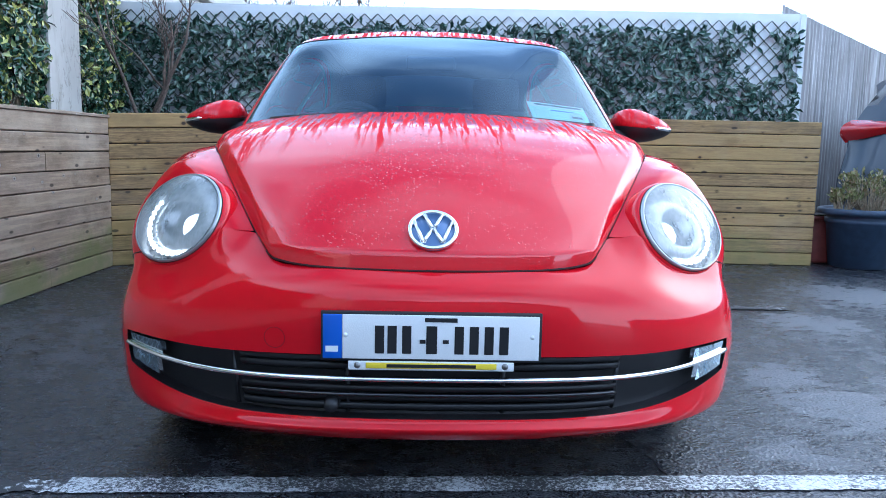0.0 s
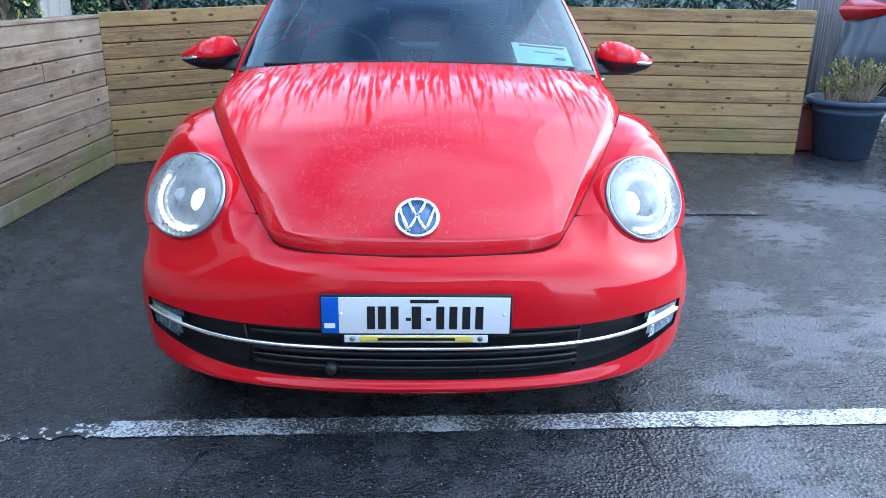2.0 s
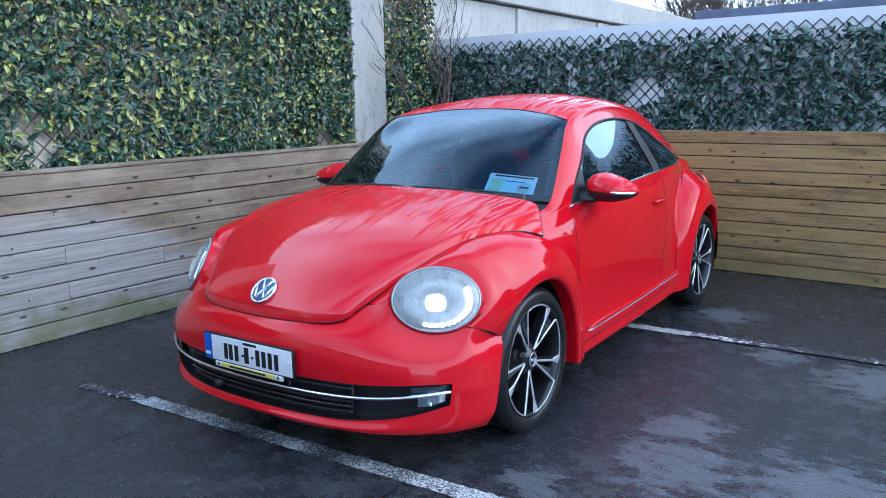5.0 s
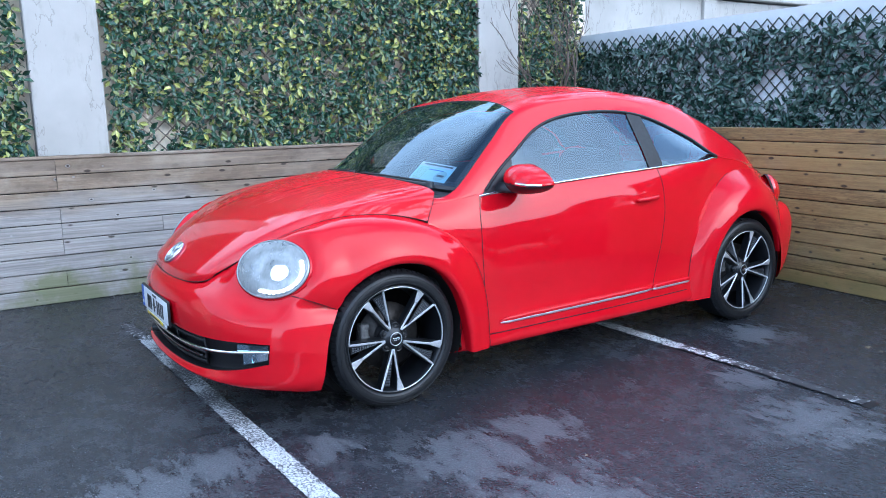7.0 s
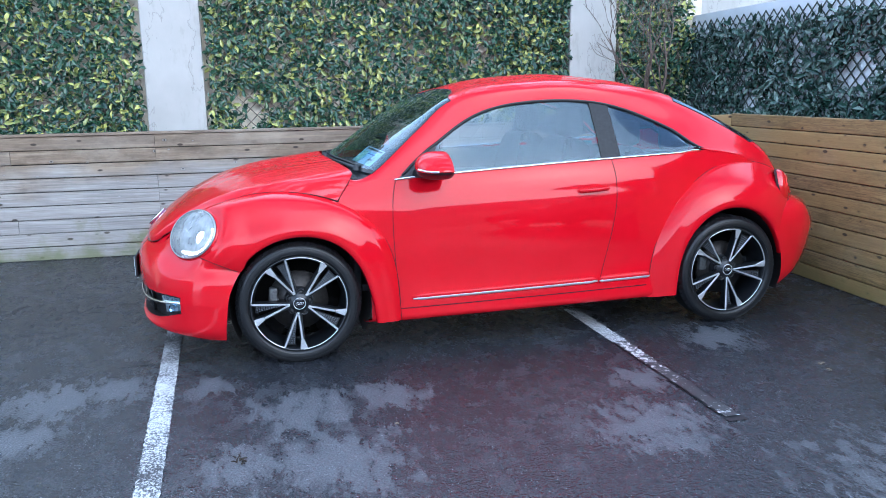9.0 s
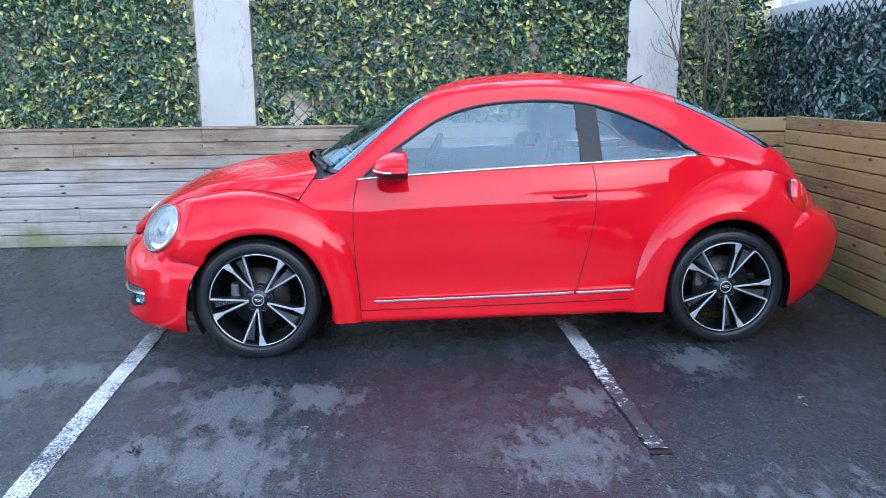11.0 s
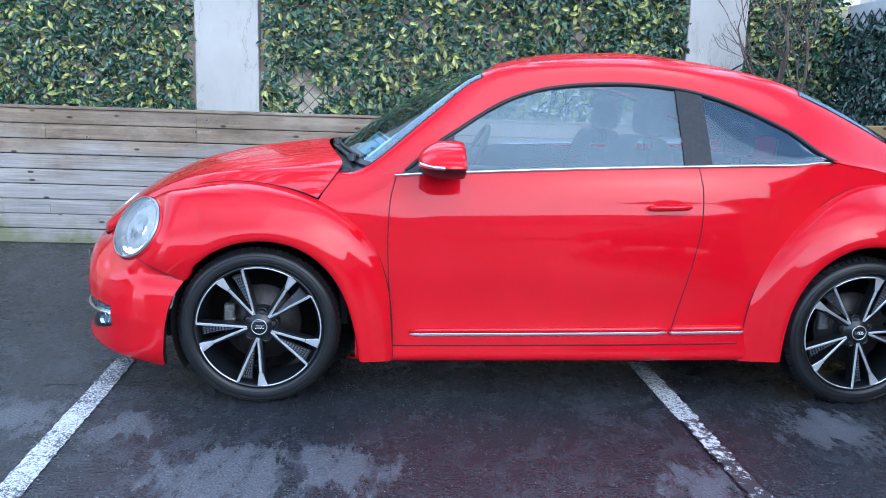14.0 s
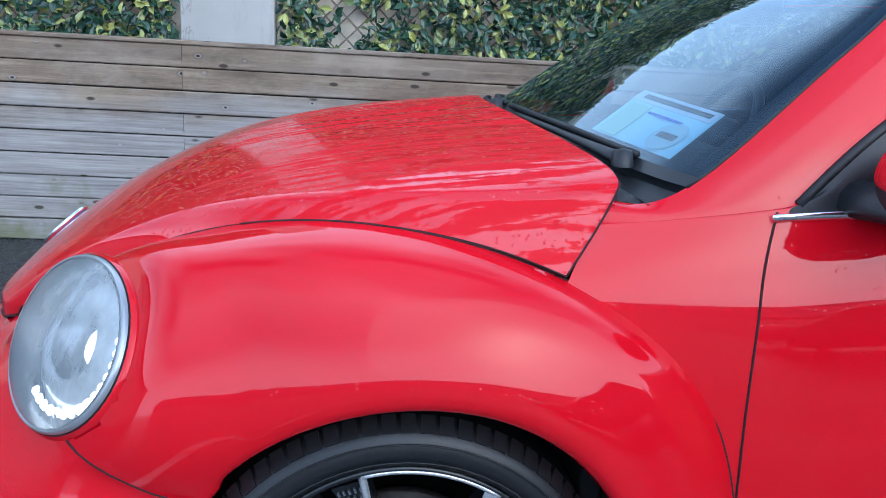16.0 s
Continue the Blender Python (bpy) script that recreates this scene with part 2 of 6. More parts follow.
STEEL = plain("brake steel", (0.30, 0.29, 0.28), 0.4, 1.0, grain=0.3, scale=60)
DARK = plain("gap shadow", (0.006, 0.004, 0.004), 0.9)
TAILRED = plain("bright red lamp lens", (0.62, 0.008, 0.010), 0.15, Coat_Weight=1.0)
SEAM = plain("panel gap", (0.030, 0.003, 0.004), 0.8)
CABIN = plain("charcoal cabin trim", (0.025, 0.026, 0.029), 0.75, grain=0.35, scale=260)
SEATCLOTH = plain("dark grey seat cloth", (0.035, 0.036, 0.040), 0.9, grain=0.4, scale=500)
REDLENS = plain("red lamp lens", (0.34, 0.004, 0.006), 0.2, Coat_Weight=0.5)
PLATE_WHITE = plain("reflective plate white", (0.78, 0.79, 0.80), 0.4, grain=0.03, scale=300)
PLATE_BLUE = plain("plate blue", (0.02, 0.10, 0.50), 0.4)
PLATE_BLACK = plain("plate black", (0.01, 0.01, 0.012), 0.45)
YELLOW = plain("dealer strip yellow", (0.80, 0.62, 0.03), 0.45)
PAPER_BLUE = plain("pale blue paper", (0.58, 0.84, 0.88), 0.6, grain=0.05, scale=90)
PAPER_GREEN = plain("pale green paper", (0.50, 0.72, 0.50), 0.6)
PAPER_WHITE = plain("white paper", (0.78, 0.80, 0.80), 0.6)
REFLECTOR = plain("lamp reflector", (0.80, 0.82, 0.84), 0.16, 1.0)
GREY_CAR = plain("dark grey car paint", (0.030, 0.042, 0.060), 0.45, 0.3, Coat_Weight=0.35, Coat_Roughness=0.1)
POTBLUE = plain("slate blue plastic pot", (0.030, 0.050, 0.088), 0.5, grain=0.25, scale=14)
SOIL = plain("dark soil", (0.03, 0.022, 0.015), 0.95, grain=0.5, scale=60)
LINER = plain("black planter liner", (0.012, 0.012, 0.014), 0.5, grain=0.3, scale=40)
BARK = plain("grey brown bark", (0.13, 0.095, 0.075), 0.85, grain=0.45, scale=45)
TWIG = plain("pale twig", (0.30, 0.25, 0.17), 0.8, grain=0.3, scale=60)

lamp_on = bpy.data.materials.new("lit lamp")
lamp_on.use_nodes = True
lamp_on.node_tree.nodes["Principled BSDF"].inputs["Emission Color"].default_value = (0.93, 0.97, 1.0, 1)
lamp_on.node_tree.nodes["Principled BSDF"].inputs["Emission Strength"].default_value = 4.0
LIT = lamp_on

FENCE_LEFT = wood_material("weathered decking", ((0.070, 0.044, 0.026), (0.22, 0.15, 0.092), (0.44, 0.345, 0.24), (0.30, 0.23, 0.16)), 0.30, 0.62)
FENCE_BACK = wood_material("treated pine", ((0.105, 0.060, 0.022), (0.31, 0.20, 0.075), (0.48, 0.325, 0.125), (0.40, 0.265, 0.095)), 0.10, moss_share=0.40)


def leaf_material(name, dark, mid, light, rough):
    m = Mat(name, mid, rough)
    m.to("Base Color", m.ramp(m.island(), [(0.0, dark), (0.40, mid), (0.68, mid), (1.0, light)]))
    m.set("Specular IOR Level", 0.6)
    m.set("Transmission Weight", 0.0)
    return m.m


IVY = leaf_material("plastic ivy leaf", (0.010, 0.034, 0.024), (0.042, 0.098, 0.052), (0.50, 0.50, 0.13), 0.27)
# the laurel's palest tone paints in glints on its glossy leaves
LAUREL = leaf_material("dark plastic laurel leaf", (0.009, 0.028, 0.022), (0.032, 0.074, 0.052), (0.26, 0.34, 0.28), 0.25)
SHRUB = leaf_material("yellow green shrub leaf", (0.09, 0.10, 0.035), (0.19, 0.20, 0.065), (0.36, 0.25, 0.15), 0.6)


def white_wall_material():
    m = Mat("weathered white paint", (0.72, 0.71, 0.68), 0.75)
    a, b = m.noise(1.3, 5), m.noise(9.0, 6, 0.65, (1, 1, 0.35))
    c = m.ramp(a, [(0.3, (0.40, 0.38, 0.345)), (0.7, (0.53, 0.51, 0.47))])
    c = m.mix(m.ramp(b, [(0.56, 0.0), (0.72, 0.6)]), c, (0.32, 0.29, 0.24))
    cr = m.noise(2.4, 6, 0.62, (1, 1, 0.45))
    c = m.mix(m.ramp(cr, [(0.492, 0.0), (0.5, 0.75), (0.508, 0.0)]), c, (0.24, 0.22, 0.19))
    m.to("Base Color", c)
    m.bump(b, 0.25, 0.006)
    return m.m


WHITEWALL = white_wall_material()
SHEETWHITE = plain("white painted sheet steel", (0.70, 0.72, 0.74), 0.5, grain=0.06, scale=4)
STONEBACK = plain("cream render", (0.76, 0.68, 0.54), 0.85, grain=0.3, scale=7)


def streaked_steel():
    """Galvanised sheet gone dull, with upright runs of dirt."""
    m = Mat("grey corrugated steel", (0.22, 0.22, 0.23), 0.6, 0.15)
    run = m.noise(16.0, 5, 0.65, (1, 1, 0.05))
    blot = m.noise(1.6, 5, 0.6)
    c = m.ramp(run, [(0.32, (0.085, 0.082, 0.085)), (0.52, (0.20, 0.195, 0.20)), (0.70, (0.36, 0.355, 0.36))])
    m.to("Base Color", m.mix(m.ramp(blot, [(0.45, 0.0), (0.7, 0.5)]), c, (0.15, 0.13, 0.115)))
    m.bump(run, 0.2, 0.004)
    return m.m


CORRUGATED = streaked_steel()
SLATS = plain("willow lattice", (0.20, 0.16, 0.12), 0.8, grain=0.3, scale=60)
ROOFBLUE = plain("slate blue roof sheet", (0.09, 0.11, 0.16), 0.6, grain=0.2, scale=3)


def asphalt_material():
    m = Mat("wet asphalt", (0.04, 0.04, 0.042), 0.5)
    geo = m.n.new("ShaderNodeNewGeometry").outputs["Position"]
    fine = m.noise(150.0, 3, 0.6, coord=geo)
    grit = m.noise(420.0, 2, 0.5, coord=geo)
    stone = m.noise(85.0, 2, 0.5, coord=geo, kind="voronoi")
    mid = m.noise(7.0, 6, 0.62, coord=geo)
    big = m.noise(0.55, 5, 0.55, (1, 1.3, 1), coord=geo)
    col = m.ramp(m.mix(0.4, fine, grit), [(0.36, (0.006, 0.007, 0.010)), (0.54, (0.024, 0.026, 0.032)), (0.68, (0.12, 0.125, 0.135))])
    # places where the surface has dried to a pale grey, in metres: x, y, reach
    dried = None
    for x, y, r in ((1.52, -0.02, 0.42), (1.45, 0.36, 0.30), (1.10, -1.15, 0.40), (1.02, -0.88, 0.28), (1.50, -1.22, 0.30), (2.08, 1.38, 0.42), (1.60, 1.62, 0.26), (1.12, 2.30, 0.34), (1.12, -0.46, 0.20), (2.05, 0.05, 0.48), (2.0, -0.32, 0.30), (3.4, 0.9, 0.8), (2.9, 2.2, 0.8), (3.5, 0.0, 0.5)):
        dist = m.n.new("ShaderNodeVectorMath")
        dist.operation = "DISTANCE"
        m.l.new(geo, dist.inputs[0])
        dist.inputs[1].default_value = (x, y, 0)
        near = m.math("SUBTRACT", 1.0, m.math("DIVIDE", dist.outputs["Value"], r))
        dried = near if dried is None else m.math("MAXIMUM", dried, near)
    torn = m.noise(9.0, 12, 0.72, (0.7, 1.5, 1), coord=geo)
    edge = m.math("ADD", m.math("MULTIPLY", m.math("SUBTRACT", torn, 0.5), 3.4), m.math("MULTIPLY", m.math("SUBTRACT", m.mix(0.5, fine, grit), 0.5), 0.9))
    dry = m.ramp(m.math("ADD", m.math("MAXIMUM", m.math("SUBTRACT", dried, 0.15), -0.5), edge), [(0.20, 0.0), (0.60, 0.62)])
    broken = m.noise(24.0, 9, 0.78, (0.8, 1.3, 1), coord=geo)
    # pale dry grain, with glints of the wet surface painted into the colour
    glint_flecks = m.math("MULTIPLY", m.ramp(m.mix(0.35, broken, grit), [(0.54, 0.0), (0.66, 0.6)]), m.ramp(m.noise(1.1, 4, coord=geo), [(0.46, 0.0), (0.66, 1.0)]))
    dry_and_glints = m.math("MULTIPLY", m.ramp(m.mix(0.45, big, mid), [(0.50, 0.0), (0.70, 0.7)]), m.ramp(fine, [(0.42, 0.0), (0.60, 1.0)]))
    dry = m.mix(1.0, m.mix(1.0, dry, dry_and_glints, "LIGHTEN"), glint_flecks, "LIGHTEN")
    col = m.mix(m.math("MULTIPLY", dry, 0.85), col, m.ramp(m.mix(0.5, fine, grit), [(0.38, (0.07, 0.073, 0.082)), (0.62, (0.30, 0.31, 0.33))]))
    speck = m.n.new("ShaderNodeTexVoronoi")
    m.l.new(geo, speck.inputs["Vector"])
    speck.inputs["Scale"].default_value = 42.0
    col = m.mix(m.ramp(speck.outputs["Distance"], [(0.07, 0.9), (0.12, 0.0)]), col, (0.42, 0.43, 0.45))
    m.to("Base Color", col)
    m.to("Roughness", m.mix(dry, m.ramp(m.mix(0.6, mid, broken), [(0.38, 0.12), (0.62, 0.36)]), 0.6))
    m.bump(m.mix(0.15, m.mix(0.35, stone, fine), broken), 0.85, 0.0085)
    return m.m


def line_material(wear, chips=120.0):
    m = Mat("worn white road paint", (0.6, 0.6, 0.6), 0.55)
    geo = m.n.new("ShaderNodeNewGeometry").outputs["Position"]
    a = m.noise(chips, 6, 0.78, coord=geo)
    b = m.noise(2.6, 3, coord=geo)
    f = m.mix(0.5, a, b, "ADD")
    white = m.ramp(a, [(0.34, (0.30, 0.305, 0.31)), (0.58, (0.74, 0.75, 0.75))])
    m.to("Base Color", m.mix(m.ramp(f, [(wear, 1.0), (wear + 0.05, 0.0)]), white, (0.035, 0.035, 0.038)))
    m.bump(a, 0.4, 0.003)
    return m.m


ASPHALT = asphalt_material()
LINE = line_material(0.73)
LINE_WORN = line_material(0.80, 32.0)
PATCH = plain("dark asphalt seam", (0.007, 0.0072, 0.009), 0.4, grain=0.5, scale=120)

# ---------------------------------------------------------------- mesh helpers


def mesh_from(name, verts, faces, smooth=True):
    me = bpy.data.meshes.new(name)
    me.from_pydata([tuple(map(float, v)) for v in verts], [], [tuple(map(int, f)) for f in faces])
    if smooth:
        me.polygons.foreach_set("use_smooth", [True] * len(me.polygons))
    me.update()
    return me


def part(name, geo, material, parent=None, label="", smooth=True):
    """One mesh object under a thing or a part; geo: (verts, faces)."""
    me = mesh_from(name, geo[0], geo[1], smooth)
    me.materials.append(material)
    ob = new(name, me)
    ob.parent = parent
    if label:
        ob["label"] = label
    return ob


def thing(name, label, category, at=(0, 0, 0), group="", kind=""):
    return_ob = new(name)
    return_ob.location = at
    return tagged(return_ob, label, category, group, kind)


def join(*geos):
    v, f = [], []
    for gv, gf in geos:
        o = len(v)
        v.extend(tuple(p) for p in gv)
        f.extend(tuple(i + o for i in q) for q in gf)
    return v, f


def xf(geo, m):
    return [tuple(m @ Vector(p)) for p in geo[0]], geo[1]


def mirror(geo):
    return [(-p[0], p[1], p[2]) for p in geo[0]], [tuple(reversed(q)) for q in geo[1]]


def box(cx, cy, cz, dx, dy, dz, bev=0.0):
    """A box with chamfered edges along all sides."""
    b = min(bev, dx / 2.01, dy / 2.01, dz / 2.01)
    if b <= 0:
        v = [(cx + sx * dx / 2, cy + sy * dy / 2, cz + sz * dz / 2) for sz in (-1, 1) for sy in (-1, 1) for sx in (-1, 1)]
        return v, [(0, 2, 3, 1), (4, 5, 7, 6), (0, 1, 5, 4), (2, 6, 7, 3), (0, 4, 6, 2), (1, 3, 7, 5)]
    bm = bmesh.new()
    bmesh.ops.create_cube(bm, size=1.0)
    bmesh.ops.scale(bm, vec=(dx, dy, dz), verts=bm.verts)
    bmesh.ops.bevel(bm, geom=bm.edges[:], offset=b, segments=2, affect="EDGES", profile=0.6)
    v = [(p.co.x + cx, p.co.y + cy, p.co.z + cz) for p in bm.verts]
    bm.verts.index_update()
    f = [tuple(q.index for q in fc.verts) for fc in bm.faces]
    bm.free()
    return v, f


def lathe(profile, n=48, axis="x"):
    """Turn a profile of (radius, along) round the x or z axis."""
    v, f, k = [], [], len(profile)
    for i in range(n):
        a = 2 * math.pi * i / n
        for r, h in profile:
            v.append((h, r * math.cos(a), r * math.sin(a)) if axis == "x" else (r * math.cos(a), r * math.sin(a), h))
    for i in range(n):
        j = (i + 1) % n
        for q in range(k - 1):
            f.append((i * k + q, j * k + q, j * k + q + 1, i * k + q + 1))
    return v, f


def tube(pts, r, n=8, closed=False, flat=1.0, caps=True):
    """A tube along a polyline; r may be a number or one a point."""
    pts = [Vector(p) for p in pts]
    k = len(pts)
    rr = r if hasattr(r, "__len__") else [r] * k
    v, f = [], []
    up = None
    for i, p in enumerate(pts):
        a = pts[i - 1] if (i or closed) else p
        b = pts[(i + 1) % k] if (i < k - 1 or closed) else p
        d = (b - a).normalized()
        if up is None:
            up = d.orthogonal().normalized()
        up = (up - d * up.dot(d)).normalized()
        side = d.cross(up)
        for q in range(n):
            t = 2 * math.pi * q / n
            v.append(tuple(p + up * (rr[i] * math.cos(t)) + side * (rr[i] * flat * math.sin(t))))
    for i in range(k if closed else k - 1):
        j = (i + 1) % k
        for q in range(n):
            s = (q + 1) % n
            f.append((i * n + q, i * n + s, j * n + s, j * n + q))
    if caps and not closed:
        f.append(tuple(reversed(range(n))))
        f.append(tuple((k - 1) * n + q for q in range(n)))
    return v, f


def fine(p, m):
    """A smooth curve through control rows: m steps between each two (p: rows, ..., 3)."""
    p = np.asarray(p, float)
    h = np.linalg.norm(np.diff(p, axis=0), axis=-1).reshape(len(p) - 1, -1).mean(axis=1) + 1e-6
    sh = (len(h),) + (1,) * (p.ndim - 1)
    s = np.diff(p, axis=0) / h.reshape(sh)
    t = np.empty_like(p)
    for i in range(1, len(p) - 1):
        t[i] = (h[i] * s[i - 1] + h[i - 1] * s[i]) / (h[i - 1] + h[i])
    if len(p) == 2:
        t[0] = t[1] = s[0]
    else:
        t[0], t[-1] = 1.5 * s[0] - 0.5 * t[1], 1.5 * s[-1] - 0.5 * t[-2]
    out = []
    for i in range(len(p) - 1):
        for q in range(m):
            u = q / m
            out.append((2 * u**3 - 3 * u**2 + 1) * p[i] + (u**3 - 2 * u**2 + u) * h[i] * t[i] + (3 * u**2 - 2 * u**3) * p[i + 1] + (u**3 - u**2) * h[i] * t[i + 1])
    out.append(p[-1])
    return np.array(out)


def skin(ctrl, mu, mv):
    """A smooth surface through a net of control points (rows, columns, 3)."""
    g = fine(np.asarray(ctrl, float), mu)
    return fine(g.transpose(1, 0, 2), mv).transpose(1, 0, 2)


def grid_geo(g, keep=None, flip=False):
    a, b = g.shape[:2]
    v = g.reshape(-1, 3)
    f = []
    for i in range(a - 1):
        for j in range(b - 1):
            if keep is None or keep(i, j):
                q = (i * b + j, (i + 1) * b + j, (i + 1) * b + j + 1, i * b + j + 1)
                f.append(tuple(reversed(q)) if flip else q)
    used = sorted({i for q in f for i in q})
    new_index = {o: i for i, o in enumerate(used)}
    return [tuple(v[i]) for i in used], [tuple(new_index[i] for i in q) for q in f]


def smooth_line(pts, m=8):
    return [Vector(p) for p in fine(pts, m)]

# ---------------------------------------------------------------- the yard: ground, markings


def sheet(name, pts, z, thick, material, label, category, kind="structure"):
    """A flat slab from a 2D outline."""
    k = len(pts)
    v = [(x, y, z - thick) for x, y in pts] + [(x, y, z) for x, y in pts]
    f = [tuple(range(k, 2 * k)), tuple(reversed(range(k)))] + [(i, (i + 1) % k, k + (i + 1) % k, k + i) for i in range(k)]
    ob = part(name, (v, f), material, None, label, smooth=False)
    return tagged(ob, label, category, kind=kind)


sheet("ground", [(-400, -400), (400, -400), (400, 400), (-400, 400)], 0.0, 0.3, ASPHALT, "damp dark asphalt of a small car park with dry grey patches", "ground")


def stripe(name, a, b, width, material, label, ragged=0.012, z=0.004, seed=1):
    """A painted line with an uneven edge, laid on the ground."""
    rnd = random.Random(seed)
    a, b = Vector(a), Vector(b)
    d = (b - a).normalized()
    side = Vector((-d.y, d.x))
    n = max(2, int((b - a).length / 0.016))
    v, f = [], []
    for i in range(n + 1):
        p = a + (b - a) * i / n
        for s in (-1, 1):
            w = width / 2 + rnd.uniform(-ragged, ragged * 0.4)
            v.append((p.x + side.x * s * w, p.y + side.y * s * w, z))
    for i in range(n):
        f.append((2 * i, 2 * i + 2, 2 * i + 3, 2 * i + 1))
    ob = part(name, (v, f), material, None, label, smooth=False)
    return tagged(ob, label, "road marking", "bay lines", "structure")


stripe("bay_line", (-1.42, -0.775), (-0.95, -0.735), 0.085, LINE_WORN, "worn end of a white bay line on asphalt", 0.02, seed=5)
stripe("bay_line", (-0.95, -0.735), (4.6, -0.57), 0.095, LINE, "white painted bay line, chipped, on dark asphalt", 0.005, seed=2)
stripe("bay_line", (0.36, 1.745), (1.06, 1.745), 0.095, LINE, "short white bay line beside the red car", 0.006, seed=3)
stripe("bay_line", (1.06, 1.742), (2.12, 1.738), 0.080, LINE_WORN, "thin worn remains of a white bay line", 0.012, z=0.008, seed=4)
stripe("tar_seam", (1.062, 1.742), (2.16, 1.742), 0.094, PATCH, "dark tar seam where a painted line was removed", 0.006, seed=6)


def crack(pts, width, seed):
    rnd = random.Random(seed)
    line = [Vector((p.x + rnd.uniform(-0.01, 0.01), p.y + rnd.uniform(-0.01, 0.01), 0.003)) for p in smooth_line([(x, y, 0) for x, y in pts], 6)]
    v, f = [], []
    for i, p in enumerate(line):
        d = (line[min(i + 1, len(line) - 1)] - line[max(i - 1, 0)]).normalized()
        w = width * rnd.uniform(0.3, 1.0)
        v += [(p.x - d.y * w, p.y + d.x * w, 0.003), (p.x + d.y * w, p.y - d.x * w, 0.003)]
    f = [(2 * i, 2 * i + 2, 2 * i + 3, 2 * i + 1) for i in range(len(line) - 1)]
    ob = part("ground_crack", (v, f), PATCH, None, "thin dark crack in asphalt", smooth=False)
    tagged(ob, "thin dark crack in asphalt", "crack", "ground cracks", "structure")


crack([(0.62, -0.35), (0.66, -0.55), (0.69, -0.73), (0.70, -0.95)], 0.004, 1)
crack([(-0.62, -0.86), (-0.66, -1.0), (-0.64, -1.12)], 0.007, 2)

# ---------------------------------------------------------------- timber planter walls


def board(parent, a, b, z0, z1, thick, material, rnd, rise=0.0):
    """One horizontal board from a to b in plan, its face towards the yard, with worn edges."""
    a, b = Vector(a), Vector(b)
    d = (b - a).normalized()
    nrm = Vector((d.y, -d.x))
    lean = rnd.uniform(-0.002, 0.002)
    c = 0.005
    z0 += rnd.uniform(0, 0.003)
    prof = [(0, z0 + c), (0 + lean, z1 - c), (-c + lean, z1), (-thick, z1), (-thick, z0), (-c, z0)]
    v, f, run = [], [], []
    k = len(prof)
    ln = (b - a).length
    for e, p in enumerate((a + d * 0.0015, b - d * 0.0015)):
        for o, z in prof:
            v.append((p.x + nrm.x * o, p.y + nrm.y * o, z * (1 + rise * e)))
            run.append((e * ln, z - z0 - o, 0))
    f = [(i, (i + 1) % k, k + (i + 1) % k, k + i) for i in range(k)] + [tuple(reversed(range(k))), tuple(range(k, 2 * k))]
    ob = part("board", (v, f), material, parent, smooth=False)
    at = ob.data.attributes.new("run", "FLOAT_VECTOR", "POINT")
    at.data.foreach_set("vector", [c2 for r in run for c2 in r])
    return ob


def timber_wall(name, a, b, rows, z0, top, joints, material, label, seed, rise=0.0):
    """A planter wall of horizontal boards; joints: fractions of the length where boards may end."""
    rnd = random.Random(seed)
    w = thing(name, label, "timber wall", kind="structure")
    a, b = Vector(a), Vector(b)
    h = (top - z0) / rows
    for r in range(rows):
        cuts = sorted(rnd.sample(joints, min(len(joints), 2))) if joints else []
        ends = [0.0] + cuts + [1.0]
        for s, e in zip(ends[:-1], ends[1:]):
            off = rnd.uniform(-0.003, 0.003)
            d = (b - a).normalized()
            sh = Vector((d.y, -d.x)) * off
            board(w, a.lerp(b, s) + sh, a.lerp(b, e) + sh, z0 + r * h, z0 + (r + 1) * h - 0.0045, 0.03, material, rnd, rise)
    d = (b - a).normalized()
    back = Vector((-d.y, d.x))
    v, f = [], []
    for p in (a, b):
        for o, z in ((0.032, z0), (0.032, top - 0.02), (0.06, top - 0.02), (0.06, z0)):
            v.append((p.x + back.x * o, p.y + back.y * o, z))
    f = [(0, 4, 5, 1), (1, 5, 6, 2), (2, 6, 7, 3), (3, 7, 4, 0), (0, 1, 2, 3), (4, 7, 6, 5)]
    part("backing", (v, f), LINER, w, smooth=False)
    return w


# direction a to b keeps the yard on the right of the walk
left_wall = timber_wall("planter_wall_left", (-2.50, -6.0), (-2.27, 2.95), 9, 0.0, 1.068, [0.18, 0.31, 0.43, 0.56, 0.64, 0.72, 0.8, 0.9], FENCE_LEFT, "weathered grey brown decking board planter wall, mossy at its foot", 11)
timber_wall("planter_wall_corner", (-2.27, 2.95), (-1.00, 3.78), 10, 0.0, 1.105, [], FENCE_BACK, "diagonal corner of a pine board planter wall", 12, 0.055)
timber_wall("planter_wall_back", (-1.00, 3.78), (3.18, 3.56), 11, 0.0, 1.175, [], FENCE_BACK, "golden pine board planter wall with knots behind the parked car", 13)
timber_wall("planter_wall_end", (3.176, 3.595), (3.22, 4.25), 11, 0.0, 1.175, [], FENCE_BACK, "short end of the pine board planter wall", 14)

sheet("planter_soil", [(-2.75, -6.0), (-2.54, -6.0), (-2.32, 2.97), (-1.02, 3.83), (3.14, 3.61), (3.16, 4.26), (-2.75, 4.45)], 0.98, 0.2, SOIL, "dark soil inside the raised timber planter", "soil", "structure")



